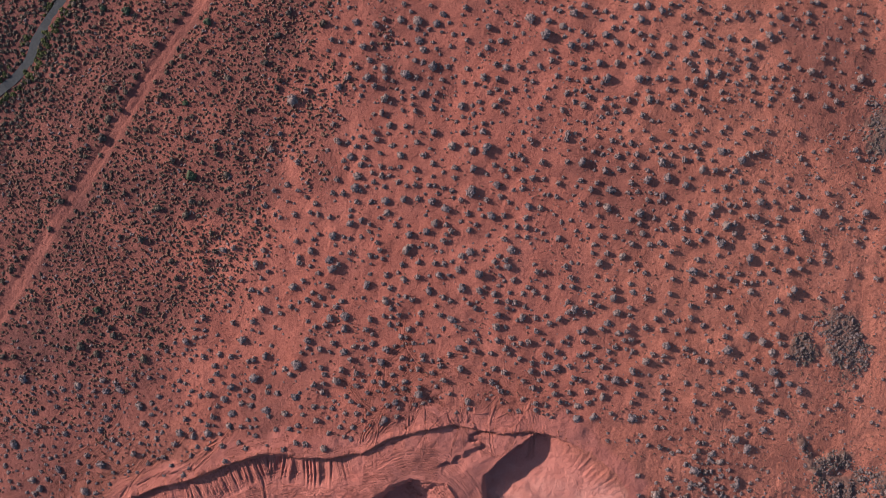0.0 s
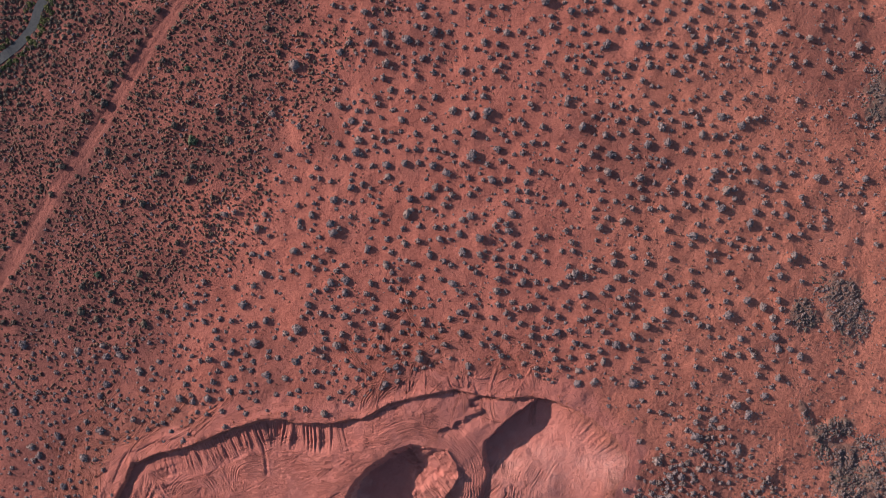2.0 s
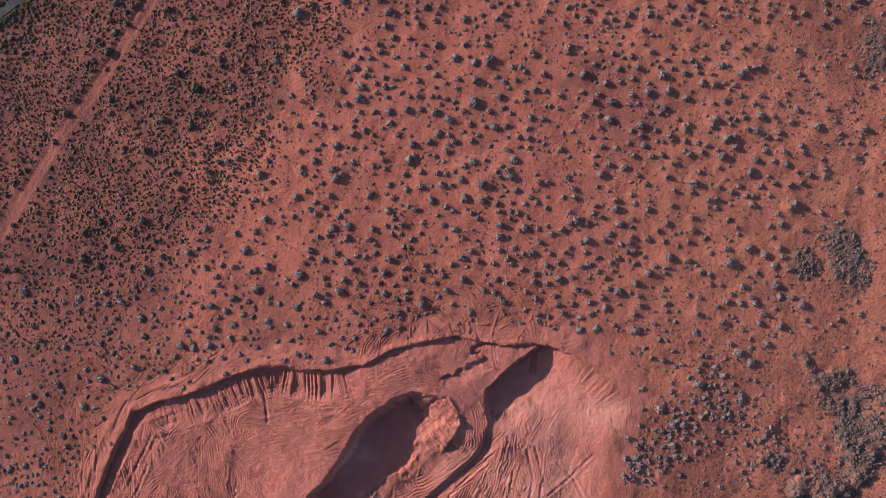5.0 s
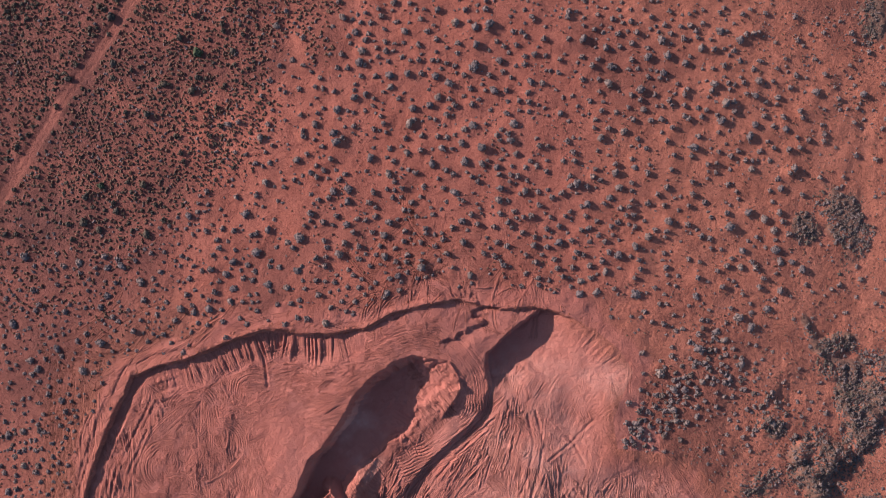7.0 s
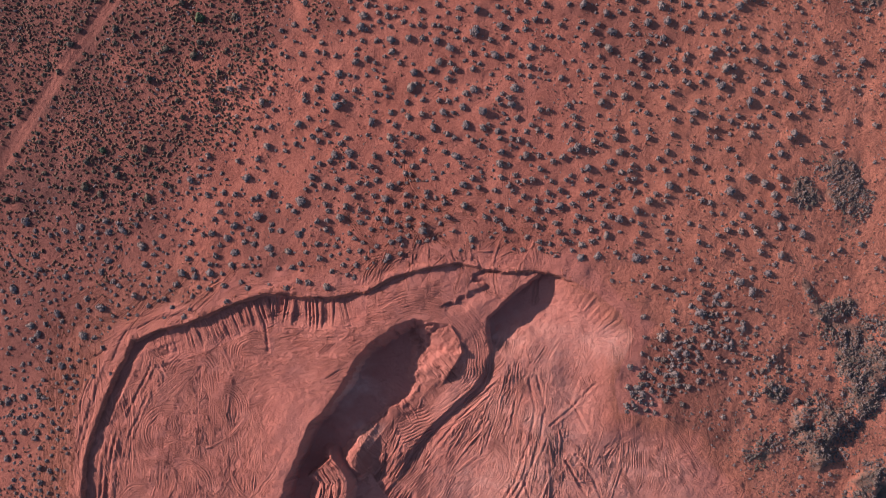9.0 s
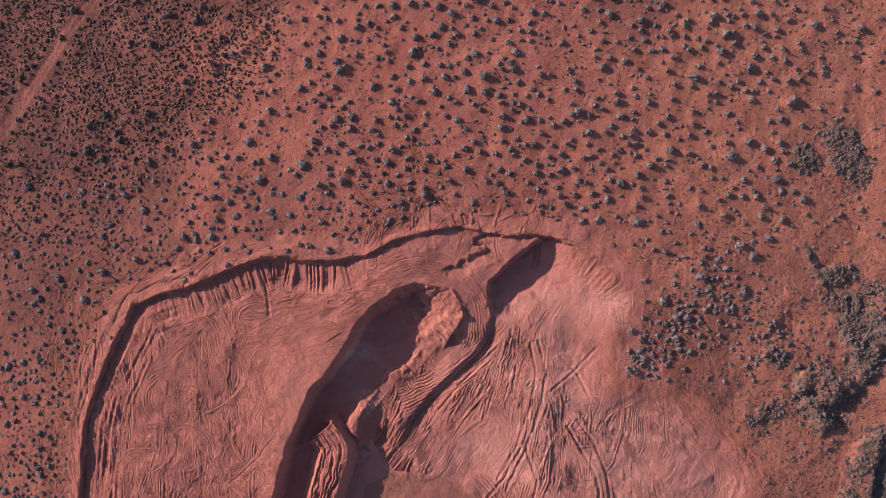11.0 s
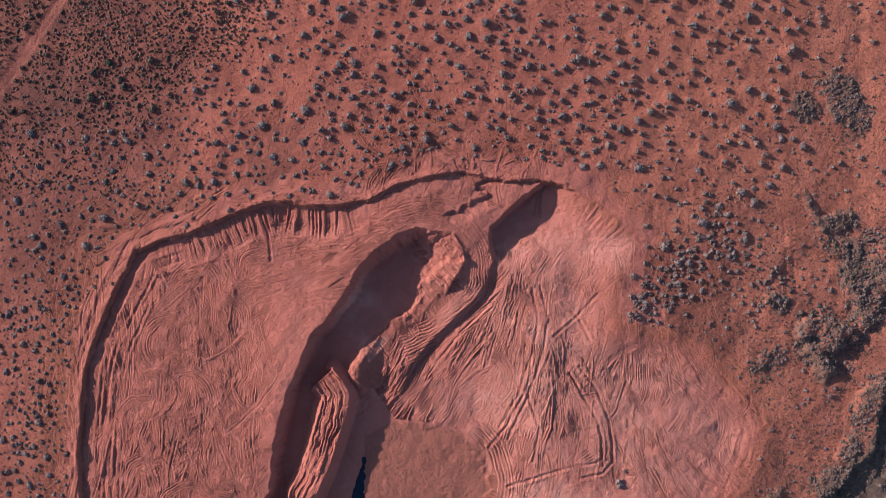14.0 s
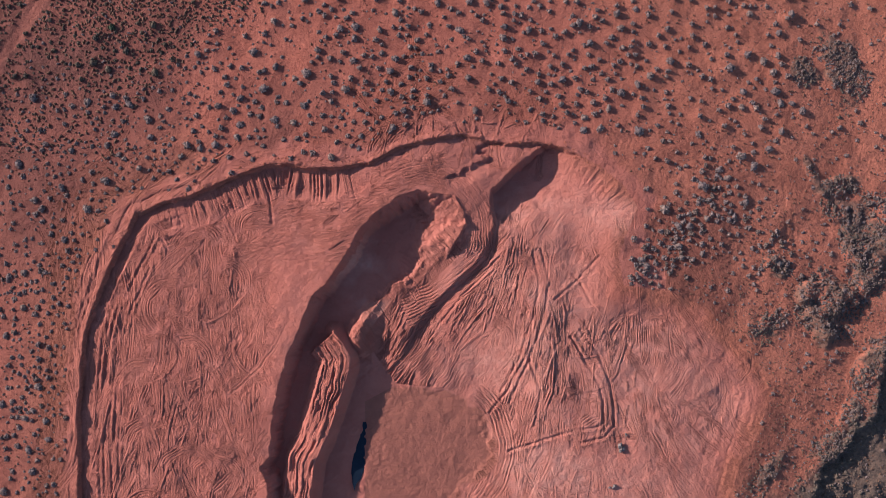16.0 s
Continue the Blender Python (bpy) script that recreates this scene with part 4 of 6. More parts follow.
SHRUBS += [(56.5, -6.2, 1.2), (57, -4, 1.2), (59.9, -4, 1.4), (60.2, -8.2, 1.2), (61, -7.3, 1.8), (62, -3.5, 1.3), (66.1, -8.5, 1.2), (70.6, -8.1, 1), (72.8, -3.9, 1.4), (76.5, -4.5, 1.3), (-49, -9.4, 1.4), (-47.8, -12.3, 1.4), (-47.4, -13.7, 1.1), (-43.7, -12, 1.1), (-42.9, -9, 1.4), (-38.2, -11.6, 1.1), (-36.2, -11.9, 1), (-34.4, -13.3, 1.4), (-33.1, -13.7, 1), (-31.9, -13.1, 1.4), (-31.8, -10, 0.9), (-27.2, -12.3, 1.6), (-25.5, -11.2, 1.2), (-24.6, -14.4, 1.4), (-23.7, -13.1, 1.2), (-23.5, -15, 1.2), (-22.9, -9.6, 1.2), (-22.4, -13.8, 1.3), (-21.3, -11.7, 1.4), (-18.6, -14.2, 1.3)]
SHRUBS += [(-14.4, -11.1, 1.8), (-11.5, -10.8, 1), (-11.1, -9.1, 1.4), (-11, -13.7, 1.8), (-10.3, -11.4, 1.4), (-9.9, -14.9, 1.2), (-8.1, -9.7, 1.6), (-7.6, -12.7, 1.2), (-6.4, -13.2, 1.4), (-5.7, -9.1, 1.4), (-3.6, -11.4, 1.6), (-2.4, -13.9, 1), (-1.1, -12.3, 1.4), (0.2, -12.9, 1.2), (2.1, -10.6, 1.8), (3.4, -13.2, 1.2), (4.5, -13.9, 1.2), (5, -10.8, 1.6), (5.9, -10.1, 1), (7.7, -11.2, 1.6), (8.1, -12.4, 1.3), (8.5, -14.8, 1.6), (10.2, -12.3, 1.2), (10.3, -10.8, 1), (11.4, -12.5, 1.4), (12.6, -10.9, 1.2), (12.9, -15, 1.6), (13.5, -9.6, 1.2), (14.6, -10.5, 1.3), (15.2, -14.9, 1.4)]
SHRUBS += [(16.3, -9.4, 1), (16.4, -11.2, 1.2), (16.8, -14.5, 1), (19.2, -9.2, 1.3), (19.3, -14.9, 1.4), (20.6, -11.8, 1.2), (20.7, -13.6, 1.4), (21.2, -9.1, 1.4), (21.7, -13, 2), (23.7, -13.4, 1.4), (24.6, -11.6, 1.4), (25, -10.3, 1.2), (25.9, -12.1, 1.3), (28.4, -9.1, 1.2), (28.5, -10.6, 1.6), (29.4, -13.2, 1.6), (31.6, -12.1, 1.2), (31.9, -9.4, 1.6), (34.2, -10.2, 1.4), (36.3, -13.8, 1.2), (37.9, -12.5, 1.4), (38.5, -9.3, 1.2), (42.4, -11.2, 1.2), (42.6, -13.2, 1.4), (45, -14.6, 1.3), (48.9, -11.1, 1.4), (50.5, -12.3, 1), (56.7, -11.7, 1.2), (57.4, -13.6, 1.2), (58.2, -9.5, 1.4)]
SHRUBS += [(58.8, -11.1, 1.8), (62.9, -11.9, 1.2), (76.7, -11.3, 1), (78.1, -10.5, 0.9), (-78.5, -20.8, 1.2), (-74, -18.2, 1.3), (-71.7, -16, 1), (-68.6, -19, 1), (-58, -19.9, 0.9), (-57.2, -18.1, 1.2), (-56.4, -19.8, 1.1), (-54.3, -18.4, 1.6), (-42.8, -18.9, 1.4), (-37.5, -19.5, 1.3), (-33.9, -18.9, 1.4), (-32.4, -16.6, 1.8), (-29.4, -15.9, 0.9), (-27.4, -15.8, 1.1), (-23.7, -19.7, 0.9), (-22.8, -18.9, 1.3), (-21.5, -15.1, 0.9), (-21.1, -18.5, 1.4), (-20.4, -17.3, 1.8), (-19.4, -15.2, 1.4), (-17.8, -16.8, 1.8), (-17.8, -18.9, 1.6), (-14.1, -18.8, 1.4), (-13.5, -17, 1.4), (-12.9, -19.7, 1), (-11.1, -16.3, 1)]
SHRUBS += [(-10, -17.7, 1.2), (-8.6, -17.6, 1), (-8.5, -16, 1.2), (-7.9, -19.7, 1.4), (-7, -19.8, 1), (-6.7, -18.3, 1.4), (-5.2, -17.2, 1.1), (-4.8, -15.4, 1.4), (-3.3, -19, 0.9), (-2.8, -20.2, 1.2), (-1.3, -15.5, 1.2), (0.7, -16.1, 1.6), (1.5, -17.1, 1), (2.2, -17.5, 1.2), (2.3, -20.9, 1.6), (3.9, -19.8, 1.4), (8.4, -16.8, 1.6), (8.8, -19.2, 1.4), (10.3, -20.6, 1.4), (11.2, -18.6, 1.2), (12, -15.6, 1), (12.9, -19.5, 1.2), (14.2, -19.2, 1.4), (15.5, -17.3, 1.4), (17.6, -19.2, 1), (17.7, -15.7, 1.4), (19.2, -20.6, 1.4), (20.1, -18.8, 1.1), (21, -18, 1), (22.9, -16.9, 1)]
SHRUBS += [(23.8, -18.5, 1.2), (23.9, -16.5, 1.6), (24.5, -20.7, 1.4), (26.9, -16.1, 1.2), (27.8, -15.1, 1.6), (28.5, -20, 1.2), (29.6, -19.2, 1.4), (29.9, -16.7, 1.4), (31, -17.9, 1.2), (31.4, -16.4, 1.2), (31.6, -19.5, 0.9), (31.8, -15.3, 1), (32.3, -17.8, 1.4), (32.7, -19.8, 1.2), (34.3, -18.7, 1), (34.7, -15.5, 1.4), (36.2, -20.1, 1.2), (37.6, -15.7, 1.2), (38.3, -20.2, 1.2), (38.6, -18.4, 1.8), (42, -18.7, 1.4), (42, -15.4, 1), (44.6, -20.6, 1.4), (46.2, -17.2, 1.1), (49, -16.3, 1.4), (49.6, -18.6, 2), (52.9, -15.8, 2), (54.8, -20.1, 1.2), (55.9, -16.8, 1.6), (57.8, -18.7, 1.8)]
SHRUBS += [(58.6, -15.5, 1.6), (59.3, -17, 1.4), (60.5, -19.1, 1.4), (-79.5, -23, 1.2), (-73.5, -22.2, 1), (-72.7, -23.7, 1.4), (-67.6, -26.3, 1.4), (-64.7, -25.8, 2), (-64.7, -21.2, 1.6), (-61.8, -26.9, 1.6), (-59.6, -21.9, 1.4), (-58.9, -23.3, 1.6), (-57.9, -26.5, 1.2), (-55.8, -26.6, 1.2), (-53.1, -27, 1.8), (-51.9, -21.7, 1.2), (-50.2, -24.4, 1.4), (-47.6, -23.7, 1), (-45.6, -23.3, 1.6), (-44.7, -26.5, 1), (-44.1, -22.5, 1.2), (-42.9, -22.4, 0.9), (-42.4, -25.8, 1.4), (-39.6, -25.1, 1.3), (-37.4, -25.2, 1.4), (-35.6, -22.3, 1.8), (-34.3, -25.9, 1.2), (-33.4, -25.6, 1.3), (-31.4, -24.8, 1.8), (-27.8, -26.7, 1.4)]
SHRUBS += [(-25.7, -25.8, 2), (-25, -23.7, 1), (-24.1, -21.5, 1.6), (-24, -22.7, 1), (-21.8, -22.8, 1.4), (-21.4, -26, 1.2), (-20.1, -23.2, 1), (-19.5, -21.6, 1.3), (-17.9, -26.2, 1.4), (-17.6, -23, 1.6), (-16.5, -24.2, 1.2), (-15.9, -21.9, 1.2), (-15.2, -26.5, 1.4), (-14.4, -22, 1.2), (-13.1, -23.9, 1.2), (-12.8, -21.2, 1.4), (-11.7, -26.2, 1.2), (-11.1, -24.3, 1.6), (-10.3, -22, 1.8), (-9, -26.4, 1.2), (-7.6, -25.1, 1.2), (-7.5, -23.3, 1.3), (-4.6, -25.1, 1.2), (-4, -22.6, 1.3), (-3.8, -23.5, 1.2), (-2.3, -23.6, 1), (-2.1, -25.6, 1.2), (-1, -23.3, 1), (-0.7, -24.3, 1.4), (0, -26.7, 1.4)]
SHRUBS += [(0.6, -22.2, 1.4), (2.7, -24.6, 1.8), (5, -21.3, 1.2), (6.4, -26.3, 1.3), (7.9, -21.5, 1.2), (8.4, -26.7, 1.4), (8.6, -24.2, 1.4), (10.4, -24.8, 1.4), (10.9, -21.4, 1), (12.9, -22.2, 1.2), (13.8, -26.1, 1.1), (15, -24.3, 1.6), (15.1, -22.8, 1.2), (17.1, -21.2, 1.2), (17.5, -24.3, 1.4), (18.8, -26.5, 1.4), (19.4, -23.5, 1.8), (21.6, -22.9, 1.4), (22.2, -26, 1), (22.7, -25, 1.4), (23.2, -21, 1.2), (23.9, -25.3, 1.2), (24.9, -23, 1.2), (26.3, -21.8, 1.2), (27.2, -26.2, 1.4), (27.4, -22.8, 1.2), (28.3, -24.6, 1.4), (28.8, -21.5, 1), (30, -25, 1.6), (30, -22.4, 0.9)]
SHRUBS += [(32.2, -25.1, 1), (32.9, -23.2, 1.6), (33.7, -25.5, 1.2), (35.1, -21.4, 1.8), (38.1, -21.2, 1), (38.2, -24, 1.1), (38.7, -26.6, 1.4), (42.6, -24.9, 1.2), (44.6, -25.2, 1), (46.2, -21, 1.4), (46.6, -22.7, 1), (47.9, -26.5, 1.2), (48.5, -22.7, 1), (49.6, -25.6, 1.4), (50.5, -24.2, 1.2), (52.2, -25.6, 1.6), (52.4, -22.7, 1.6), (54.2, -24.6, 1.3), (54.8, -25.6, 1.4), (58.4, -22.1, 1.8), (58.8, -26.3, 0.9), (59.5, -24.1, 1.6), (61.6, -24.1, 1.6), (63.6, -25.3, 1.6), (74.1, -24.1, 1), (74.8, -26.4, 1.4), (79, -22.5, 1), (-79.5, -28.9, 1.6), (-77.3, -28.7, 1.4), (-75.5, -32.6, 2)]
SHRUBS += [(-66.7, -29, 1.4), (-65.2, -32.9, 2), (-60.5, -31.5, 1.6), (-58.1, -31.8, 1.4), (-57.8, -28.2, 1), (-54.8, -31.8, 1.3), (-52, -30.4, 1.2), (-49.7, -29.9, 1.2), (-47.6, -31.4, 1), (-46.6, -30.5, 1.2), (-45.5, -30.9, 1), (-44.2, -32, 1.1), (-42.6, -32.7, 1.2), (-41.1, -32.4, 1.8), (-40.3, -27.2, 1.4), (-39.7, -28.6, 1.4), (-37.2, -30.8, 1.6), (-35.8, -32.2, 1), (-34.6, -31.1, 1.4), (-33.3, -32.2, 1.3), (-33.2, -28.9, 2), (-30.6, -30.1, 1.2), (-30.6, -31.1, 1.2), (-28.9, -31.2, 1.4), (-26.7, -27.6, 1.4), (-25.7, -31.5, 1.6), (-24.9, -30.7, 1), (-22.5, -29.1, 1.3), (-21, -30.4, 1.4), (-20.8, -27.2, 1.3)]
SHRUBS += [(-20.8, -28.7, 1.2), (-18.6, -28.2, 1.6), (-15.9, -31.6, 1.2), (-15.1, -28.8, 1.4), (-13.1, -29.8, 1.2), (-12.2, -27.9, 1.2), (-11.9, -32.7, 1.2), (-10.7, -28, 1.8), (-9.5, -31.8, 1.4), (-8.7, -28.8, 1.2), (-8.1, -31.2, 1.6), (-7.5, -32.2, 1), (-6.9, -28.7, 1.2), (-6.8, -27.4, 1.4), (-4.3, -28.2, 1.2), (-4.2, -29.5, 1.8), (1.2, -29.1, 0.9), (4.4, -30.2, 1.5), (9.4, -27.4, 1), (10, -28.2, 1.4), (13.4, -31.6, 1.2), (14, -29.2, 1.2), (15.6, -27.2, 1.4), (16.2, -29.9, 1.4), (16.3, -31.1, 1.2), (19.2, -32.2, 0.9), (19.4, -27.9, 1.3), (20.5, -29.3, 1.2), (22.1, -27.7, 1.2), (22.1, -31, 1)]
SHRUBS += [(23.7, -32.3, 1.6), (23.8, -29.9, 1.6), (25.1, -27.2, 1.4), (25.4, -29.2, 1.3), (26.6, -31.7, 1.8), (27.9, -28, 1.6), (30.3, -27.2, 1), (33.1, -28.8, 1), (33.6, -31.6, 2.4), (34.1, -27.2, 1.2), (36.9, -30.2, 1.2), (38.7, -31.3, 1), (40.6, -29.7, 1), (44.3, -31.3, 1.6), (44.3, -28, 1.4), (49, -29.3, 1.3), (50.8, -32.9, 1.2), (55.9, -29, 1.4), (56.5, -27.3, 1.2), (57.7, -32.8, 1.6), (58.9, -31.1, 1.3), (59.8, -29.3, 1.6), (64.5, -28, 1), (69.5, -28.5, 1.1), (71, -27.6, 1.3), (72.5, -32.6, 1.2), (77.9, -30.6, 1), (78.8, -28.4, 1), (-73.6, -34.2, 1.2), (-73.5, -38.6, 1.4)]
SHRUBS += [(-67.8, -33.8, 1.3), (-63.3, -37.8, 1), (-59.9, -33.5, 1.6), (-59.6, -38.5, 1.6), (-58.2, -36.1, 1.2), (-57.3, -33, 1.8), (-53.5, -35.5, 1.8), (-52.8, -38.7, 1.8), (-51.3, -34.8, 1.2), (-50.6, -35.8, 1), (-50, -33.5, 1.4), (-48.6, -38.7, 1.2), (-45.1, -37.2, 1.3), (-44.8, -34.4, 1.4), (-44, -39, 1.2), (-42.3, -37.2, 0.9), (-41, -37.8, 1.2), (-40.1, -36.3, 1.4), (-38.3, -33.1, 1.6), (-37.2, -37.8, 1.8), (-36.8, -35.5, 1.8), (-35.2, -33.5, 1.4), (-35, -37.6, 1.2), (-33.5, -33.8, 1.4), (-30.7, -34.3, 1.8), (-30.1, -35.3, 1.2), (-28.9, -37.7, 1.2), (-27.3, -34.6, 1.6), (-26.5, -37.3, 1.4), (-25, -36.7, 1.3)]
SHRUBS += [(-24.7, -33.2, 1), (-24.2, -34.6, 1.1), (-22.3, -33, 1.3), (-21.8, -35.4, 1.4), (-20.8, -33.1, 1), (-19.5, -37.5, 1.2), (-19.1, -33.2, 1.3), (-17.6, -36.4, 1.2), (-16.8, -33.8, 1.2), (-16.8, -38, 1), (-15.5, -38.4, 1.2), (-15.3, -36.2, 1.4), (-14.8, -33.7, 1.2), (-12.8, -33.6, 1), (-10.3, -35.1, 1.2), (-9.8, -34.3, 1.6), (-7.8, -33.7, 1.2), (34.7, -35.6, 1.1), (35.4, -34.5, 1.3), (38.9, -36.6, 1.3), (40.5, -34.8, 1), (41.2, -37.6, 1.2), (42.4, -37.1, 1.2), (45.3, -37.9, 1.4), (45.6, -35.4, 1.2), (46.7, -35.4, 1.2), (48.4, -37.3, 1.6), (50, -38.7, 1.6), (50.1, -35.6, 1), (52.3, -34.5, 1.8)]
SHRUBS += [(54.7, -33.6, 1.4), (54.8, -36.2, 2), (-78.7, -40.5, 1.4), (-77, -44.9, 2), (-75.5, -42.1, 1.2), (-72.8, -42.1, 1.4), (-72.3, -41, 1.4), (-67.3, -41.9, 1.8), (-66.4, -40.5, 1.2), (-63.5, -40.8, 1.2), (-60.7, -40.6, 1.6), (-58.3, -42.2, 1.4), (-57.2, -42.8, 1.4), (-55.5, -40.7, 1), (-54.3, -44.4, 1.4), (-50.9, -44.6, 1), (-50.2, -41.1, 1.4), (-49.1, -39.9, 1.1), (-49, -44.5, 1.4), (-46.9, -41.8, 1.4), (-46, -39.8, 1.6), (-43.6, -40.1, 1.6), (-42.8, -42, 1.2), (-41, -42.1, 1.3), (-40.9, -39.4, 1.8), (-38.3, -41.4, 1.4), (-37.6, -44, 1.4), (-35.3, -40.6, 1.2), (-34, -41.5, 1.4), (-32.4, -39.1, 1.2)]
SHRUBS += [(-30.3, -40.6, 0.8), (-27.2, -41, 1.4), (-25.1, -39.7, 1.3), (-23.5, -39.8, 1.4), (-20.2, -40.3, 1.6), (35.4, -41.8, 1.4), (40.7, -40.5, 1.2), (45.5, -40.4, 1.8), (46.1, -41.2, 1), (47.3, -43.6, 1.4), (48.6, -40.5, 1.2), (49.8, -43, 1.2), (50.5, -41.4, 1.4), (53.4, -41.8, 1.4), (53.5, -42.8, 1.6), (56.1, -42.5, 1), (-79.2, -45.4, 1.2), (-78.8, -49.2, 1.3), (-76, -47.1, 1.4), (-74.4, -49.2, 0.9), (-70.6, -50.7, 1.2), (-68.4, -48.6, 1.6), (-67.5, -49.9, 1.2), (-64.8, -47, 1.4), (-63.1, -45.5, 1.4), (-62.9, -48.9, 1), (-62.7, -47.5, 1.2), (-60.3, -46.9, 2), (-55.4, -46.7, 0.9), (-55.3, -47.8, 1)]
SHRUBS += [(-48.6, -47.9, 0.9), (-47.4, -45.9, 1.2), (-45, -47.4, 1.4), (-44.1, -46, 0.8), (35.7, -48.3, 1.2), (35.9, -45.4, 1), (38.5, -49.1, 1.4), (38.9, -45.1, 2), (41.5, -47.9, 1.8), (43.5, -47.8, 1.6), (43.7, -50.3, 1.2), (46.5, -46.2, 1.6), (48.5, -45.6, 1.2), (49.2, -48.1, 1), (49.4, -50.6, 1.4), (50.8, -48.7, 1.2), (51.6, -45.4, 1.6), (52.4, -48.6, 1.2), (55.2, -50.8, 1.2), (56.8, -45.1, 1), (58.7, -49.1, 1.2), (59.6, -47.5, 1.4), (66.8, -50.3, 0.9), (70.1, -50.7, 1.4), (-79.6, -52.1, 1), (-77.1, -53, 1), (-77, -55.5, 1.2), (-75.9, -52.2, 1), (-73.4, -51.2, 2), (-73, -53.7, 1.4)]
SHRUBS += [(-71.8, -52.7, 1.8), (-71.6, -54.9, 1.4), (-69.6, -55.6, 1.2), (-67.7, -54.4, 1.2), (-65.7, -54.8, 0.9), (-63.9, -56.7, 1), (-63.3, -52.1, 1.8), (-61.2, -52.3, 1.3), (-59.7, -54.1, 1.2), (35.3, -54.3, 1.6), (36.2, -55.3, 1.6), (36.8, -53.7, 1.2), (37.9, -54.7, 1.4), (39.4, -53.6, 1.4), (41, -55, 1.4), (41.7, -51.5, 1.8), (42.4, -53.4, 1.6), (51.9, -55.5, 1.2), (56.2, -51.3, 1), (56.6, -55.3, 1), (60.1, -53.1, 1.6), (61.7, -53.1, 1.4), (-78, -62.9, 1.2), (-76.5, -59.4, 1.2), (-74.6, -58.4, 1.2), (-74.3, -61, 1), (-72.6, -62.1, 1), (-71.5, -62.8, 1.2), (-71.3, -58.9, 1.2), (-69.8, -57.1, 1.4)]
SHRUBS += [(-67.2, -62.5, 1.2), (-67, -57.9, 1.6), (-66.3, -59.9, 1.4), (-64.3, -60.6, 1.2), (-61.1, -59.3, 1.1), (-57.8, -58.5, 0.9), (48, -58.2, 1), (51.1, -58.6, 1.4), (61.7, -58.7, 1), (64, -60.7, 1.2), (-77.3, -65.2, 1.6), (-74.4, -64.3, 1.5), (-72.8, -65.9, 1.2), (-71.6, -67.6, 1.4), (-70.5, -67.1, 1.2), (-70.1, -64, 1.2), (-68.5, -65.9, 1.2), (-68.3, -68.4, 1.2), (-66.7, -65.5, 1), (-65.8, -63.1, 1), (-77.8, -72.4, 1.4), (-75.8, -69.2, 1.4), (-75.5, -72.7, 1.2), (-73.9, -70.6, 1.6), (-71.6, -71.6, 1.4), (-70.4, -69.1, 1.2), (-67.1, -69.4, 1.3), (-76.9, -75.9, 1.6), (-74, -76.2, 1), (-73.7, -79.4, 1.4)]
SHRUBS += [(-70.5, -76.9, 1.4), (-70.1, -79.4, 1.4), (-70, -80.9, 1), (-68.6, -77.4, 1.3), (-76.4, -83.5, 0.9), (-76, -85.2, 1.3), (-76, -81.1, 1.2), (-73.9, -82.5, 1.3), (-72.9, -86.5, 1.2), (-72.3, -83.6, 1), (-71, -82.5, 1), (-70, -84.4, 1.8), (-68.3, -82.6, 1.3), (-67.4, -84.2, 1.2), (-76.6, -88.1, 1.6), (-74.6, -90.2, 1.2), (-74.6, -88.9, 1.1), (-73.1, -92, 1.4), (-72.2, -88.7, 1), (-72.1, -90.2, 1.6), (-70.1, -92.9, 1.2), (-68.1, -90.3, 1.8), (-66.7, -89.2, 1), (-75.6, -96, 1.2), (-75.5, -97.9, 1.4), (-75.5, -93.8, 1.3), (-74.1, -93.5, 1.2), (-73.4, -95.4, 1.8), (-71.2, -95.9, 1.6), (-69.5, -97.6, 1.2)]
SHRUBS += [(-67.5, -93.6, 1.5), (-66.3, -97, 1.2), (-64.3, -93.5, 0.9), (-64.2, -95.1, 0.8), (-75.7, -103.9, 1.8), (-74.4, -101.5, 1.2), (-74.2, -100.1, 1.4), (-71.9, -103, 1.2), (-70.2, -99.7, 2), (-69.7, -102.7, 0.8), (-67.4, -102, 1.2), (-66, -101.6, 1.4)]

SHRUBS.sort(key=lambda s: -s[2])


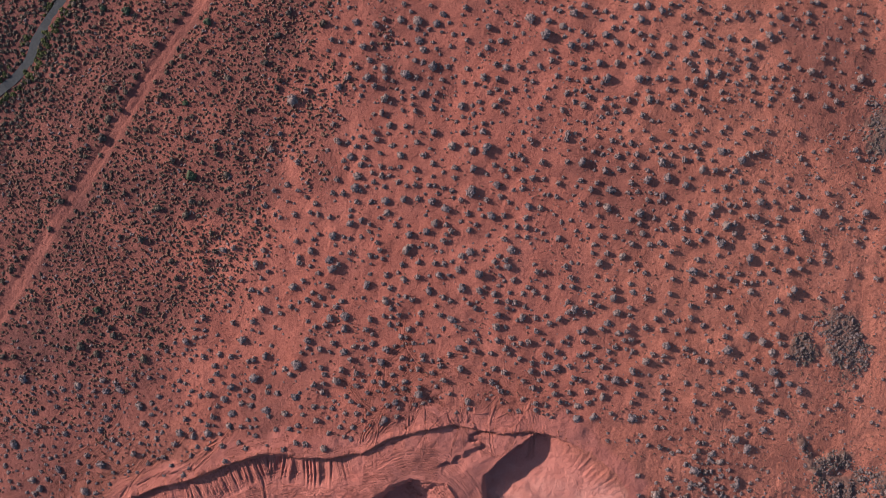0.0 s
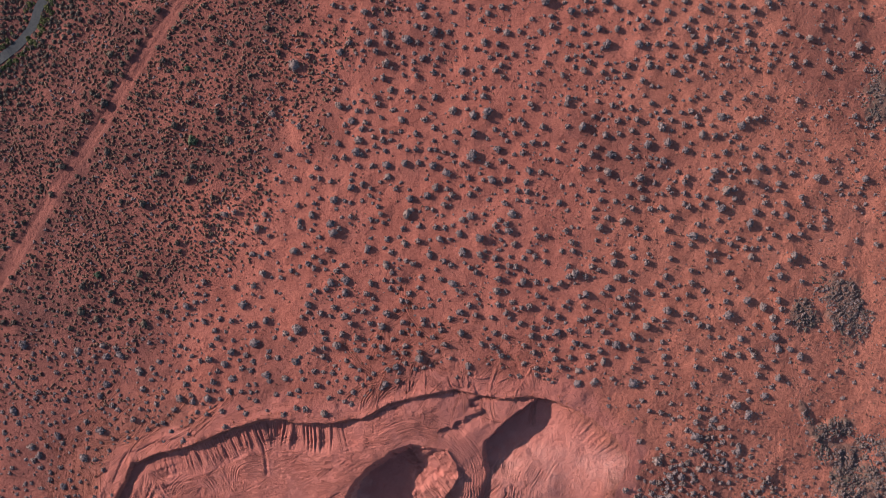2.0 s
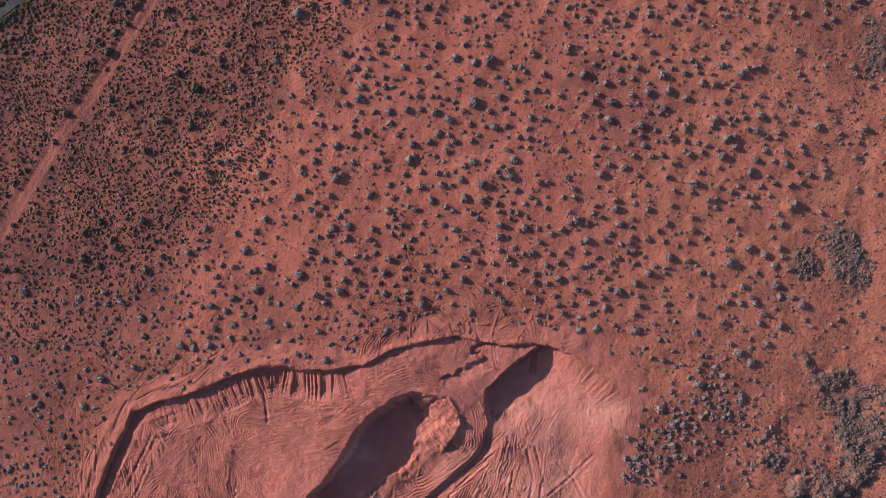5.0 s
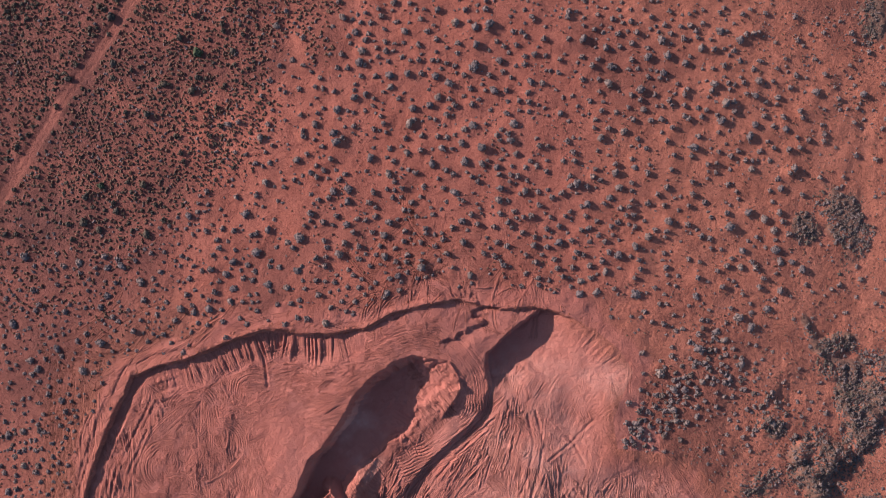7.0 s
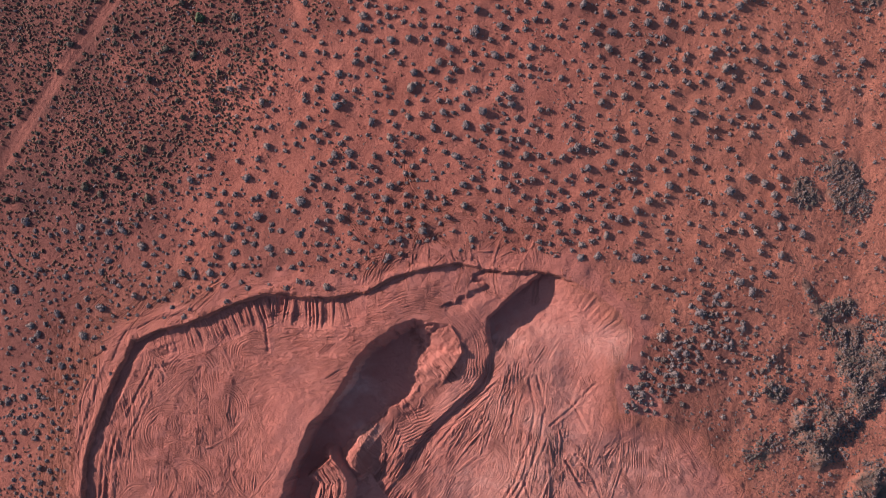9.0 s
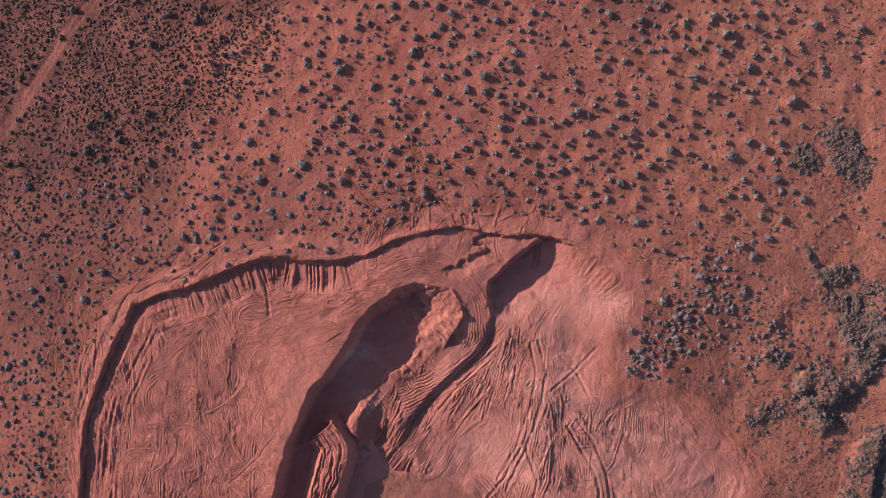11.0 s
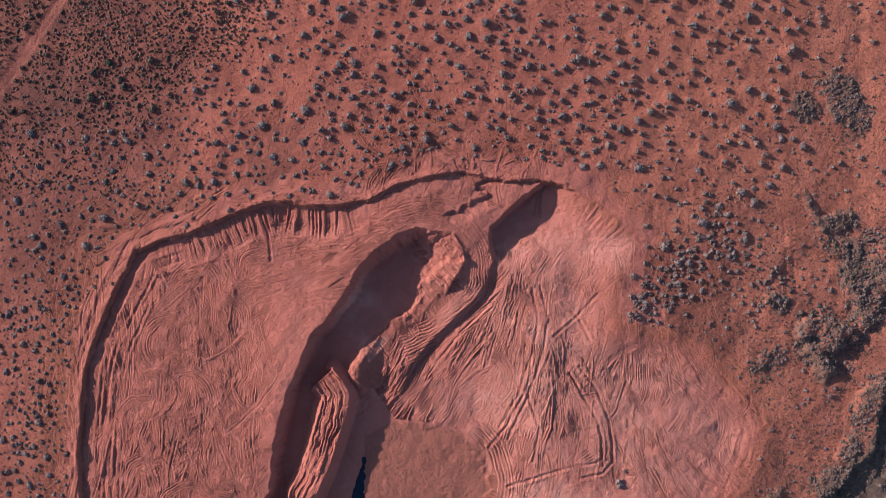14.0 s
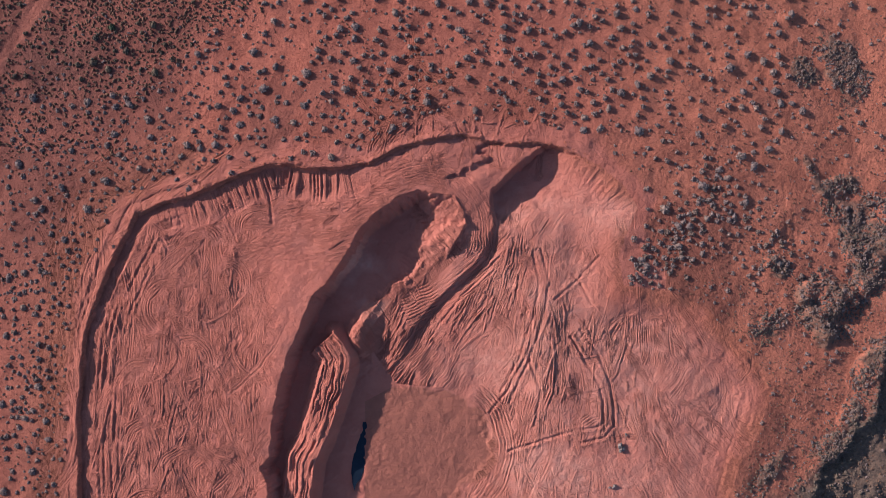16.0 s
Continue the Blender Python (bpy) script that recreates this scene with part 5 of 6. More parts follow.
def ground_grid(xs, ys):
    """Heights and cover over a grid of places."""
    x, y = (g.astype(np.float32) for g in np.meshgrid(xs, ys))
    (z, *cover), (within, dr, dl, low) = shape(x, y)
    across, worked = dr.copy(), np.zeros(z.shape, np.float32)
    press_tracks(xs, ys, z, x, y, within, dr, dl, low, across, worked)
    db, sb, _ = along(x, y, BATTER)
    side = (low & (db < 4)) | ((db < 2.2) & (sb > 12) & (sb < 39))
    across[side], worked[side] = np.where(sb < 39, 0.75 * x + 0.66 * y + 0.35 * fbm(x, y, 2.5, 193), sb)[side], (1.1 * step(3.8, 2.6, db))[side]
    dc, sc, side = along(x, y, CREST)
    side = low & (dc < 5) & (side < 0)
    across[side], worked[side] = dc[side], (1.2 * step(5, 4.2, dc) * step(0, 0.5, dc))[side]
    ribbed = within & (dr < 6) & (x > -48) & (x < -13) & (y > -60)
    _, sr, _ = along(x, y, RIM)
    across[ribbed], worked[ribbed] = sr[ribbed], (0.7 * step(6, 4, dr) * step(0, 0.5, dr) * step(-48, -44, x) * step(-13, -17, x))[ribbed]
    floor = low & (z < hill(x, y) - 4.3)
    worked[floor] = 0.0
    worked[~within] *= np.where(x < 0, 0.85, 0.35)[~within]
    worked *= 1 - 0.8 * np.exp(-(((x + 26 + 0.12 * (y + 60)) / 5.0) ** 2)) * step(-50, -60, y)
    gy, gx = np.gradient(z, ys, xs)
    worked *= 1.35 * step(1.1, 0.6, np.hypot(gx, gy))                       # walls keep no track marks
    cover += [across, worked]
    return x, y, z, cover


def build_ground():
    """One sheet: fine rows over the dig, coarser ones over the open land, joined along a line north of the rim."""
    fine = spaced((-1500, -300, 100), (-300, -120, 20), (-120, -84, 2), (-84, -64, 0.4), (-64, 58, 0.12), (58, 84, 0.3), (84, 120, 2), (120, 300, 20), (300, 1501, 100))
    middle = np.flatnonzero((fine > -63.95) & (fine < 57.95))
    pick = np.unique(np.concatenate([np.flatnonzero(fine <= -63.95), middle[::3], np.flatnonzero(fine >= 57.95)]))
    south = spaced((-1500, -300, 100), (-300, -140, 20), (-140, -103, 2), (-103, -29.9, 0.12))
    north = np.concatenate([[south[-1]], spaced((south[-1] + 0.36, 52, 0.36), (52, 90, 2), (90, 300, 20), (300, 1501, 100))])
    sheets = [ground_grid(fine, south), ground_grid(fine[pick], north)]
    mound_shrubs(fine[pick], north, sheets[1][2])
    sheets[1][2][0] = sheets[0][2][-1][pick]
    nf, nc, ns, nn = len(fine), len(pick), len(south), len(north)
    a = np.arange(nf * ns, dtype=np.int32).reshape(ns, nf)
    b = np.concatenate([a[-1:, pick], nf * ns + np.arange(nc * (nn - 1), dtype=np.int32).reshape(nn - 1, nc)])
    quads = [np.stack([k[:-1, :-1], k[:-1, 1:], k[1:, 1:], k[1:, :-1]], -1).reshape(-1, 4) for k in (a, b[1:])]
    seam = []                                                       # fans from each coarse edge to the finer row below it
    for k in range(nc - 1):
        seam.append([b[1, k + 1], b[1, k], *a[-1, pick[k]:pick[k + 1] + 1]])
    loops = np.concatenate([quads[0].ravel(), quads[1].ravel(), np.concatenate(seam)]).astype(np.int32)
    sizes = np.concatenate([np.full(len(quads[0]) + len(quads[1]), 4), [len(f) for f in seam]])
    starts = np.concatenate([[0], np.cumsum(sizes)[:-1]]).astype(np.int32)

    def joined(p, q):
        return np.concatenate([p.ravel(), q[1:].ravel()]).astype(np.float32)

    me = bpy.data.meshes.new("ground")
    me.vertices.add(nf * ns + nc * (nn - 1))
    me.vertices.foreach_set("co", np.stack([joined(sheets[0][k], sheets[1][k]) for k in range(3)], -1).ravel())
    me.loops.add(len(loops))
    me.loops.foreach_set("vertex_index", loops)
    me.polygons.add(len(sizes))
    me.polygons.foreach_set("loop_start", starts)
    me.polygons.foreach_set("use_smooth", np.ones(len(sizes), bool))
    me.update(calc_edges=True)
    for name, p, q in zip(("crust", "cut", "pale", "damp", "lava", "tan", "across", "worked"), sheets[0][3], sheets[1][3]):
        at = me.attributes.new(name, "FLOAT", "POINT")
        at.data.foreach_set("value", joined(p, q))
    me.materials.append(SOIL)
    tagged(new("ground", me), "red sandy desert ground with a freshly dug stepped pit", "ground", kind="structure")
    return (fine, south, sheets[0][2]), (fine[pick], north, sheets[1][2])


def mound_shrubs(xs, ys, z):
    """Sand caught round the foot of each shrub."""
    for px, py, d in SHRUBS:
        i0, i1 = np.searchsorted(xs, (px - 2 * d, px + 2 * d))
        j0, j1 = np.searchsorted(ys, (py - 2 * d, py + 2 * d))
        if i1 - i0 > 1 and j1 - j0 > 1:
            q = ((xs[None, i0:i1] - px) ** 2 + (ys[j0:j1, None] - py) ** 2) / (0.72 * d) ** 2
            z[j0:j1, i0:i1] += 0.13 * d * np.exp(-q)


GROUND_SOUTH, GROUND_NORTH = build_ground()


def heights_at(x, y):
    """Heights of the finished ground at many places."""
    x, y = np.asarray(x, float), np.asarray(y, float)
    out = np.zeros(x.shape)
    for (gx, gy, gz), here in ((GROUND_SOUTH, y < GROUND_SOUTH[1][-1]), (GROUND_NORTH, y >= GROUND_SOUTH[1][-1])):
        i = np.clip(np.searchsorted(gx, x[here]) - 1, 0, len(gx) - 2)
        j = np.clip(np.searchsorted(gy, y[here]) - 1, 0, len(gy) - 2)
        u, v = (x[here] - gx[i]) / (gx[i + 1] - gx[i]), (y[here] - gy[j]) / (gy[j + 1] - gy[j])
        out[here] = (gz[j, i] * (1 - u) + gz[j, i + 1] * u) * (1 - v) + (gz[j + 1, i] * (1 - u) + gz[j + 1, i + 1] * u) * v
    return out


def ground_at(x, y):
    """Height of the finished ground."""
    return float(heights_at([x], [y])[0])


def mesh_of(name, verts, faces, mat, smooth=False):
    me = bpy.data.meshes.new(name)
    if isinstance(faces, np.ndarray):
        n, k = faces.shape
        me.vertices.add(len(verts))
        me.vertices.foreach_set("co", np.asarray(verts, np.float32).ravel())
        me.loops.add(n * k)
        me.loops.foreach_set("vertex_index", faces.astype(np.int32).ravel())
        me.polygons.add(n)
        me.polygons.foreach_set("loop_start", np.arange(0, n * k, k, dtype=np.int32))
        me.update(calc_edges=True)
    else:
        me.from_pydata([tuple(v) for v in verts], [], [tuple(f) for f in faces])
    me.materials.append(mat)
    me.polygons.foreach_set("use_smooth", np.full(len(me.polygons), smooth))
    return me


def ball(sub):
    bm = bmesh.new()
    bmesh.ops.create_icosphere(bm, subdivisions=sub, radius=1.0)
    v = np.array([p.co for p in bm.verts])
    f = np.array([[q.index for q in p.verts] for p in bm.faces])
    bm.free()
    return v, f


BALL_1, BALL_2 = ball(1), ball(2)
OCTA = (np.array([(1, 0, 0), (0, 1, 0), (-1, 0, 0), (0, -1, 0), (0, 0, 1), (0, 0, -1)], float),
        np.array([(0, 1, 4), (1, 2, 4), (2, 3, 4), (3, 0, 4), (1, 0, 5), (2, 1, 5), (3, 2, 5), (0, 3, 5)]))


def crown_arrays(rng, clumps, height, sub=0, size=(0.2, 0.36), core=0.62):
    """A rounded crown of unit radius: leaf clumps of many sizes bulging from a core, with a lobed outline."""
    bv, bf = (OCTA, BALL_1, BALL_2)[sub]
    p1, p2, k2, k3 = rng.uniform(0, 6.28), rng.uniform(0, 6.28), rng.uniform(0.0, 0.24), rng.uniform(0.0, 0.18)
    vs, fs, n = [], [], 0
    for k in range(clumps + 1):
        a, e = rng.uniform(0, 6.28), math.asin(rng.uniform(0.02, 1))
        far = (1 + k2 * math.cos(2 * a + p1) + k3 * math.cos(3 * a + p2)) * rng.uniform(0.45, 0.80)
        r = rng.uniform(*size)
        at = (far * math.cos(e) * math.cos(a), far * math.cos(e) * math.sin(a), max(height * far * math.sin(e), 0.35 * r))
        if k == 0:
            r, at = core, (0, 0, 0.30 * height)
        w = rng.uniform(0, 6.28)
        v = bv @ np.array([[math.cos(w), math.sin(w), 0.3], [-math.sin(w), math.cos(w), 0.2], [-0.3, 0.1, 1]])
        v = v * rng.uniform(0.72, 1.28, (len(bv), 1)) * (r, r, r * (0.9 if k else height))
        vs.append(v + at)
        fs.append(bf + n)
        n += len(v)
    return np.concatenate(vs), np.concatenate(fs)


def leaf_sprays(rng, count, flat):
    """Small leaf blades standing out of a crown."""
    vs, fs = [], []
    for k in range(count):
        a, e = rng.uniform(0, 2 * math.pi), math.asin(rng.uniform(0.05, 1))
        p = np.array([math.cos(a) * math.cos(e), math.sin(a) * math.cos(e), flat * math.sin(e)]) * rng.uniform(0.70, 1.0)
        q = rng.normal(0, 0.06, (3, 3))
        vs += [p + q[0], p + q[1], p + q[2]]
        fs.append((3 * k, 3 * k + 1, 3 * k + 2))
    return np.array(vs), np.array(fs)


def join(*pairs):
    vs, fs, n = [], [], 0
    for v, f in pairs:
        vs.append(v)
        fs.append(f + n)
        n += len(v)
    return np.concatenate(vs), np.concatenate(fs)


def stems_arrays(rng, count):
    vs, fs = [], []
    for k in range(count):
        a, r = rng.uniform(0, 2 * math.pi), rng.uniform(0.25, 0.55)
        tip, w = np.array([r * math.cos(a), r * math.sin(a), rng.uniform(0.35, 0.6)]), 0.035
        n = len(vs)
        vs += [(w, 0, -0.12), (-w * 0.5, w, -0.12), (-w * 0.5, -w, -0.12), tuple(tip)]
        fs += [(n, n + 1, n + 3), (n + 1, n + 2, n + 3), (n + 2, n, n + 3)]
    return np.array(vs), fs


# ---- shrubs ----
TALL = 0.64                      # height of a crown over its half width


def shrub_kind(seed, clumps, mat):
    rng = np.random.default_rng(seed)
    v, f = join(crown_arrays(rng, clumps + 22, TALL, 1, (0.10, 0.22)), leaf_sprays(rng, 160, TALL))
    thing = new("desert_shrub")
    thing.empty_display_size = 0.3
    crown = new("crown", mesh_of("crown", v, f, mat, True))
    stems = new("stems", mesh_of("stems", *stems_arrays(rng, 7), BARK))
    for p in (crown, stems):
        p.parent = thing
    return thing


def north_west(x, y):
    return x + 38 - 0.42 * y < 0 and y > -30


def plant_shrubs():
    rng = np.random.default_rng(3)
    kinds = [shrub_kind(100 + k, 34 + 3 * (k % 5), SAGE if k < 10 else OLIVE) for k in range(13)]
    used = set()
    for n, (x, y, d) in enumerate(SHRUBS[:300]):
        olive = north_west(x, y)
        k = 10 + n % 3 if olive else n % 10
        r = 0.50 * d * rng.uniform(0.92, 1.06)
        m = Matrix.LocRotScale((x, y, ground_at(x, y) - 0.04), Euler((0, 0, rng.uniform(0, 6.28))), None)
        thing = kinds[k] if k not in used else copy_thing(kinds[k], m)
        used.add(k)
        thing.matrix_basis = m @ Matrix.Diagonal((r * rng.uniform(0.85, 1.2), r * rng.uniform(0.8, 1.05), r * rng.uniform(0.8, 1.1), 1))
        big = "broad" if d >= 1.7 else "rounded"
        hue, soil = ("dark olive", "crusted soil") if olive else ("grey-green", "red sand")
        tagged(thing, f"{big} {hue} desert shrub on {soil}", "shrub", "large desert shrubs")


def scatter(name, label, places, models, mat, category="shrubs", smooth=True):
    """Many small plants or stones as one object."""
    if not places:
        return
    rng = np.random.default_rng(len(places))
    spots = np.array(places, float)
    ground = heights_at(spots[:, 0], spots[:, 1]) - 0.03
    vs, fs, n = [], [], 0
    for (x, y, r), z in zip(places, ground):
        v, f = models[rng.integers(len(models))]
        a = rng.uniform(0, 6.28)
        c, s = r * math.cos(a), r * math.sin(a)
        w = v @ np.array([[c, s, 0], [-s, c, 0], [0, 0, r * rng.uniform(0.8, 1.15)]])
        vs.append(w + (x, y, z))
        fs.append(f + n)
        n += len(v)
    return tagged(new(name, mesh_of(name, np.concatenate(vs), np.concatenate(fs), mat, smooth)), label, category, kind="stuff")


class Spacing:
    """Keeps plants apart: remembers what stands where."""

    def __init__(self):
        self.cells = collections.defaultdict(list)

    def add(self, x, y, d):
        self.cells[int(x // 3), int(y // 3)].append((x, y, d))

    def free(self, x, y, d, near):
        i, j = int(x // 3), int(y // 3)
        for a in (i - 1, i, i + 1):
            for b in (j - 1, j, j + 1):
                for ox, oy, od in self.cells.get((a, b), ()):
                    if (ox - x) ** 2 + (oy - y) ** 2 < (near * (od + d)) ** 2:
                        return False
        return True


def plant_small():
    rng = np.random.default_rng(5)
    mid = [join(crown_arrays(rng, 20, TALL, 0, (0.17, 0.32)), leaf_sprays(rng, 24, TALL)) for k in range(16)]
    low = [crown_arrays(rng, 4, 0.75, 0, (0.34, 0.6), 0.6) for k in range(14)]
    tuft = [crown_arrays(rng, 2, 0.9, 0, (0.4, 0.7), 0.6) for k in range(8)]
    scatter("mid_sized_desert_shrubs", "grey-green desert shrubs spaced over red sand", [(x, y, 0.50 * d) for x, y, d in SHRUBS[300:] if not north_west(x, y)], mid, SAGE_FAR)
    taken = Spacing()
    for x, y, d in SHRUBS:
        taken.add(x, y, d)
    x, y = rng.uniform(-84, 84, 100000), rng.uniform(-104, 50, 100000)
    u = rng.uniform(0, 1, len(x))
    (_, crust, churn, _, _, lava, _), _ = shape(x, y)
    dt, _, ts = along(x, y, TRAIL)
    dp, _, ps = along(x, y, PATHWAY)
    bare = (churn > 0.25) | (dt < 1.5) | (dp < 1.1) | inside(x, y, PIT)
    dense = step(6, -7, x + 34 - 0.42 * y + 6 * fbm(x, y, 9, 203)) * (0.40 + 0.60 * step(-30, -14, y + 4 * fbm(x, y, 7, 204))) * step(-50, -38, y)
    far_nw = np.clip(step(10, 5, dp) + (ps > 0) * (dp < 40) * 1.0, 0, 1)
    east = step(36, 62, x)
    south_east = east * step(-50, -60, y)
    plain = np.clip(1 - dense - far_nw, 0, 1)
    middling, olive, dark, pale, tiny, brush = [], [(a, b, 0.5 * d) for a, b, d in SHRUBS[300:] if north_west(a, b)], [], [], [], []
    # bushy masses on the stony rises
    for cx, cy, ra, rb, turn, high in STONY:
        c, s = math.cos(radians(turn)), math.sin(radians(turn))
        a, b = rng.uniform(-1.3, 1.3, (2, int(46 * ra * rb)))
        px, py = cx + a * ra * c - b * rb * s, cy + a * ra * s + b * rb * c
        ok = (np.hypot(a, b) + (0.34 if ra * rb > 12 else 0.65) * fbm(px, py, 3.2, 301) < (1.0 if ra * rb > 12 else 0.86)) & ~inside(px, py, PIT)
        for ax, ay in zip(px[ok], py[ok]):
            d = 0.35 + rng.exponential(0.26)
            if d < 2.2 and taken.free(ax, ay, d, 0.23):
                taken.add(ax, ay, d)
                (brush if rng.uniform() < 0.75 else middling).append((ax, ay, 0.5 * d))
    for cx, cy, size, count in THICKETS:
        for k in range(count):
            px, py, d = rng.normal(cx, size * 0.42), rng.normal(cy, size * 0.42), rng.uniform(0.6, 1.6)
            if taken.free(px, py, d, 0.30) and not inside(np.array([px]), np.array([py]), PIT)[0]:
                (brush if k % 3 == 0 else middling).append((px, py, 0.5 * d))
                taken.add(px, py, d)
    # dark bushes along the western side of the trail
    for (ax, ay), (bx, by) in zip(TRAIL, TRAIL[1:]):
        q = math.hypot(bx - ax, by - ay)
        for k in range(int(q / 1.1)):
            t, off, d = rng.uniform(0, 1), 2.1 + rng.exponential(0.7), rng.uniform(0.7, 1.6)
            px, py = ax + t * (bx - ax) - off * (by - ay) / q, ay + t * (by - ay) + off * (bx - ax) / q
            if taken.free(px, py, d, 0.36):
                olive.append((px, py, 0.5 * d))
                taken.add(px, py, d)
    # shrubs of middle size between the large ones
    rich = (u < 0.90 * plain * (0.050 + 0.060 * step(-30, -50, x) + 0.045 * step(-0.1, 0.5, fbm(x, y, 9, 207))) * (1 - 0.7 * east) + 0.05 * dense + 0.5 * far_nw + 0.09 * step(13.5, 15, y) * step(22, 20.5, y) * step(-8, 0, x) * step(50, 36, x)) & ~bare
    for px, py, f, g in zip(x[rich], y[rich], far_nw[rich], dense[rich]):
        d = rng.uniform(0.7, 1.5) if f > 0.3 else rng.uniform(0.5, 1.15)
        if taken.free(px, py, d, 0.33 if f > 0.3 else 0.52):
            taken.add(px, py, d)
            (olive if f > 0.3 or g > 0.4 else middling).append((px, py, 0.5 * d))
    # tight low bushes on the crusted slope in the north-west, thin ones elsewhere
    want = 0.07 + 0.30 * dense * step(-0.55, 0.2, fbm(x, y, 8, 201)) + 0.55 * dense + 0.10 * east + 0.25 * south_east + 0.12 * step(0.0, 0.5, fbm(x, y, 11, 205)) + 0.5 * far_nw
    keep = (rng.uniform(0, 1, len(x)) < want) & ~bare
    for px, py, f, g in zip(x[keep], y[keep], far_nw[keep], dense[keep]):
        d = rng.uniform(0.45, 0.9) if f > 0.3 else rng.uniform(0.38, 0.88) if g > 0.25 else rng.uniform(0.22, 0.55)
        if not taken.free(px, py, d, 0.34 if max(f, g) > 0.25 else 0.46):
            continue
        taken.add(px, py, d)
        if max(f, g) > 0.25:
            (dark if rng.uniform() < 0.9 else pale).append((px, py, 0.5 * d))
        else:
            (pale if rng.uniform() < 0.3 else tiny).append((px, py, 0.5 * d))
    scatter("olive_desert_shrubs", "dark olive desert shrubs on crusted soil", olive, mid, OLIVE_FAR)
    scatter("smaller_desert_shrubs", "smaller grey-green desert shrubs between larger ones", middling, mid, SAGE_FAR)
    scatter("brushwood", "dense grey-brown brush matted over stony rises", brush, mid, BRUSH)
    scatter("dark_low_bushes", "dry brown low bushes packed over a crusted slope", dark, low, DARK_BUSH)
    scatter("pale_low_bushes", "small grey-green bushes among darker ones", pale, low, SAGE_FAR)
    scatter("grass_tufts", "tiny dry tufts and seedlings dotted over red sand", tiny, tuft, DARK_BUSH, "tufts")
    green = []
    for k in range(110):
        n = rng.integers(0, len(PATHWAY) - 1)
        (ax, ay), (bx, by) = PATHWAY[n], PATHWAY[n + 1]
        t, off, q = rng.uniform(0, 1), rng.normal(1.7, 0.4) * (1 if k % 4 else -1), math.hypot(bx - ax, by - ay)
        green.append((ax + t * (bx - ax) + off * (by - ay) / q, ay + t * (by - ay) - off * (bx - ax) / q, rng.uniform(0.3, 0.7)))
    scatter("green_bushes", "fresh green bushes lining the paved path", green, mid, GREEN_BUSH)


plant_shrubs()
plant_small()

# ---- junipers, path and stones ----
JUNIPERS = [(-46.4, 5.7, 2.1), (-62, -19, 1.4), (-48.3, 18.3, 1.3), (-60.1, 33.9, 1.9), (-64.5, 34.2, 1.4), (-45.3, 32.6, 1.7)]
PUDDLE = (-11.9, -91.8)


def plant_junipers():
    rng = np.random.default_rng(9)
    for x, y, d in JUNIPERS:
        tree = new("juniper")
        v, f = join(crown_arrays(rng, 46, 0.95, 1, (0.14, 0.28)), leaf_sprays(rng, 160, 1.3))
        parts = [new("crown", mesh_of("crown", v, f, JUNIPER, True)), new("trunk", mesh_of("trunk", *stems_arrays(rng, 9), BARK))]
        for p in parts:
            p.parent = tree
        r = 0.5 * d
        tree.matrix_basis = Matrix.LocRotScale((x, y, ground_at(x, y) - 0.05), Euler((0, 0, rng.uniform(0, 6))), (r, r, r))
        tagged(tree, "low dark-green juniper on red sand", "juniper", "junipers")


def build_pathway():
    """A narrow paved path that follows the ground."""
    fine = []
    for (ax, ay), (bx, by) in zip(PATHWAY, PATHWAY[1:]):
        fine += [(ax + (bx - ax) * k / 8, ay + (by - ay) * k / 8) for k in range(8)]
    fine = np.array(fine)
    for k in range(4):
        fine[1:-1] = (fine[:-2] + 2 * fine[1:-1] + fine[2:]) / 4
    t = np.gradient(fine, axis=0)
    n = np.stack([-t[:, 1], t[:, 0]], 1) / np.linalg.norm(t, axis=1)[:, None]
    verts, faces = [], []
    for p, q in zip(fine, n):
        for s, lift in ((-0.85, -0.2), (-0.8, 0.09), (0.8, 0.09), (0.85, -0.2)):
            verts.append((p[0] + s * q[0], p[1] + s * q[1], ground_at(p[0], p[1]) + lift))
    for k in range(len(fine) - 1):
        faces += [(4 * k + c, 4 * k + c + 1, 4 * k + c + 5, 4 * k + c + 4) for c in range(3)]
    tagged(new("pavement", mesh_of("pavement", verts, faces, ASPHALT)), "narrow grey paved path between dense bushes", "path", kind="structure")


def stone_arrays(rng, sub=1):
    """An angular stone of unit size: a ball cut flat by several planes."""
    v, f = (BALL_1, BALL_2)[sub]
    v = v * (1.0, rng.uniform(0.65, 0.95), rng.uniform(0.5, 0.85))
    for k in range(7):
        q = rng.normal(0, 1, 3)
        q /= np.linalg.norm(q)
        over = np.maximum(v @ q - rng.uniform(0.30, 0.70), 0)
        v = v - over[:, None] * q
    return v + rng.normal(0, 0.035, v.shape), f


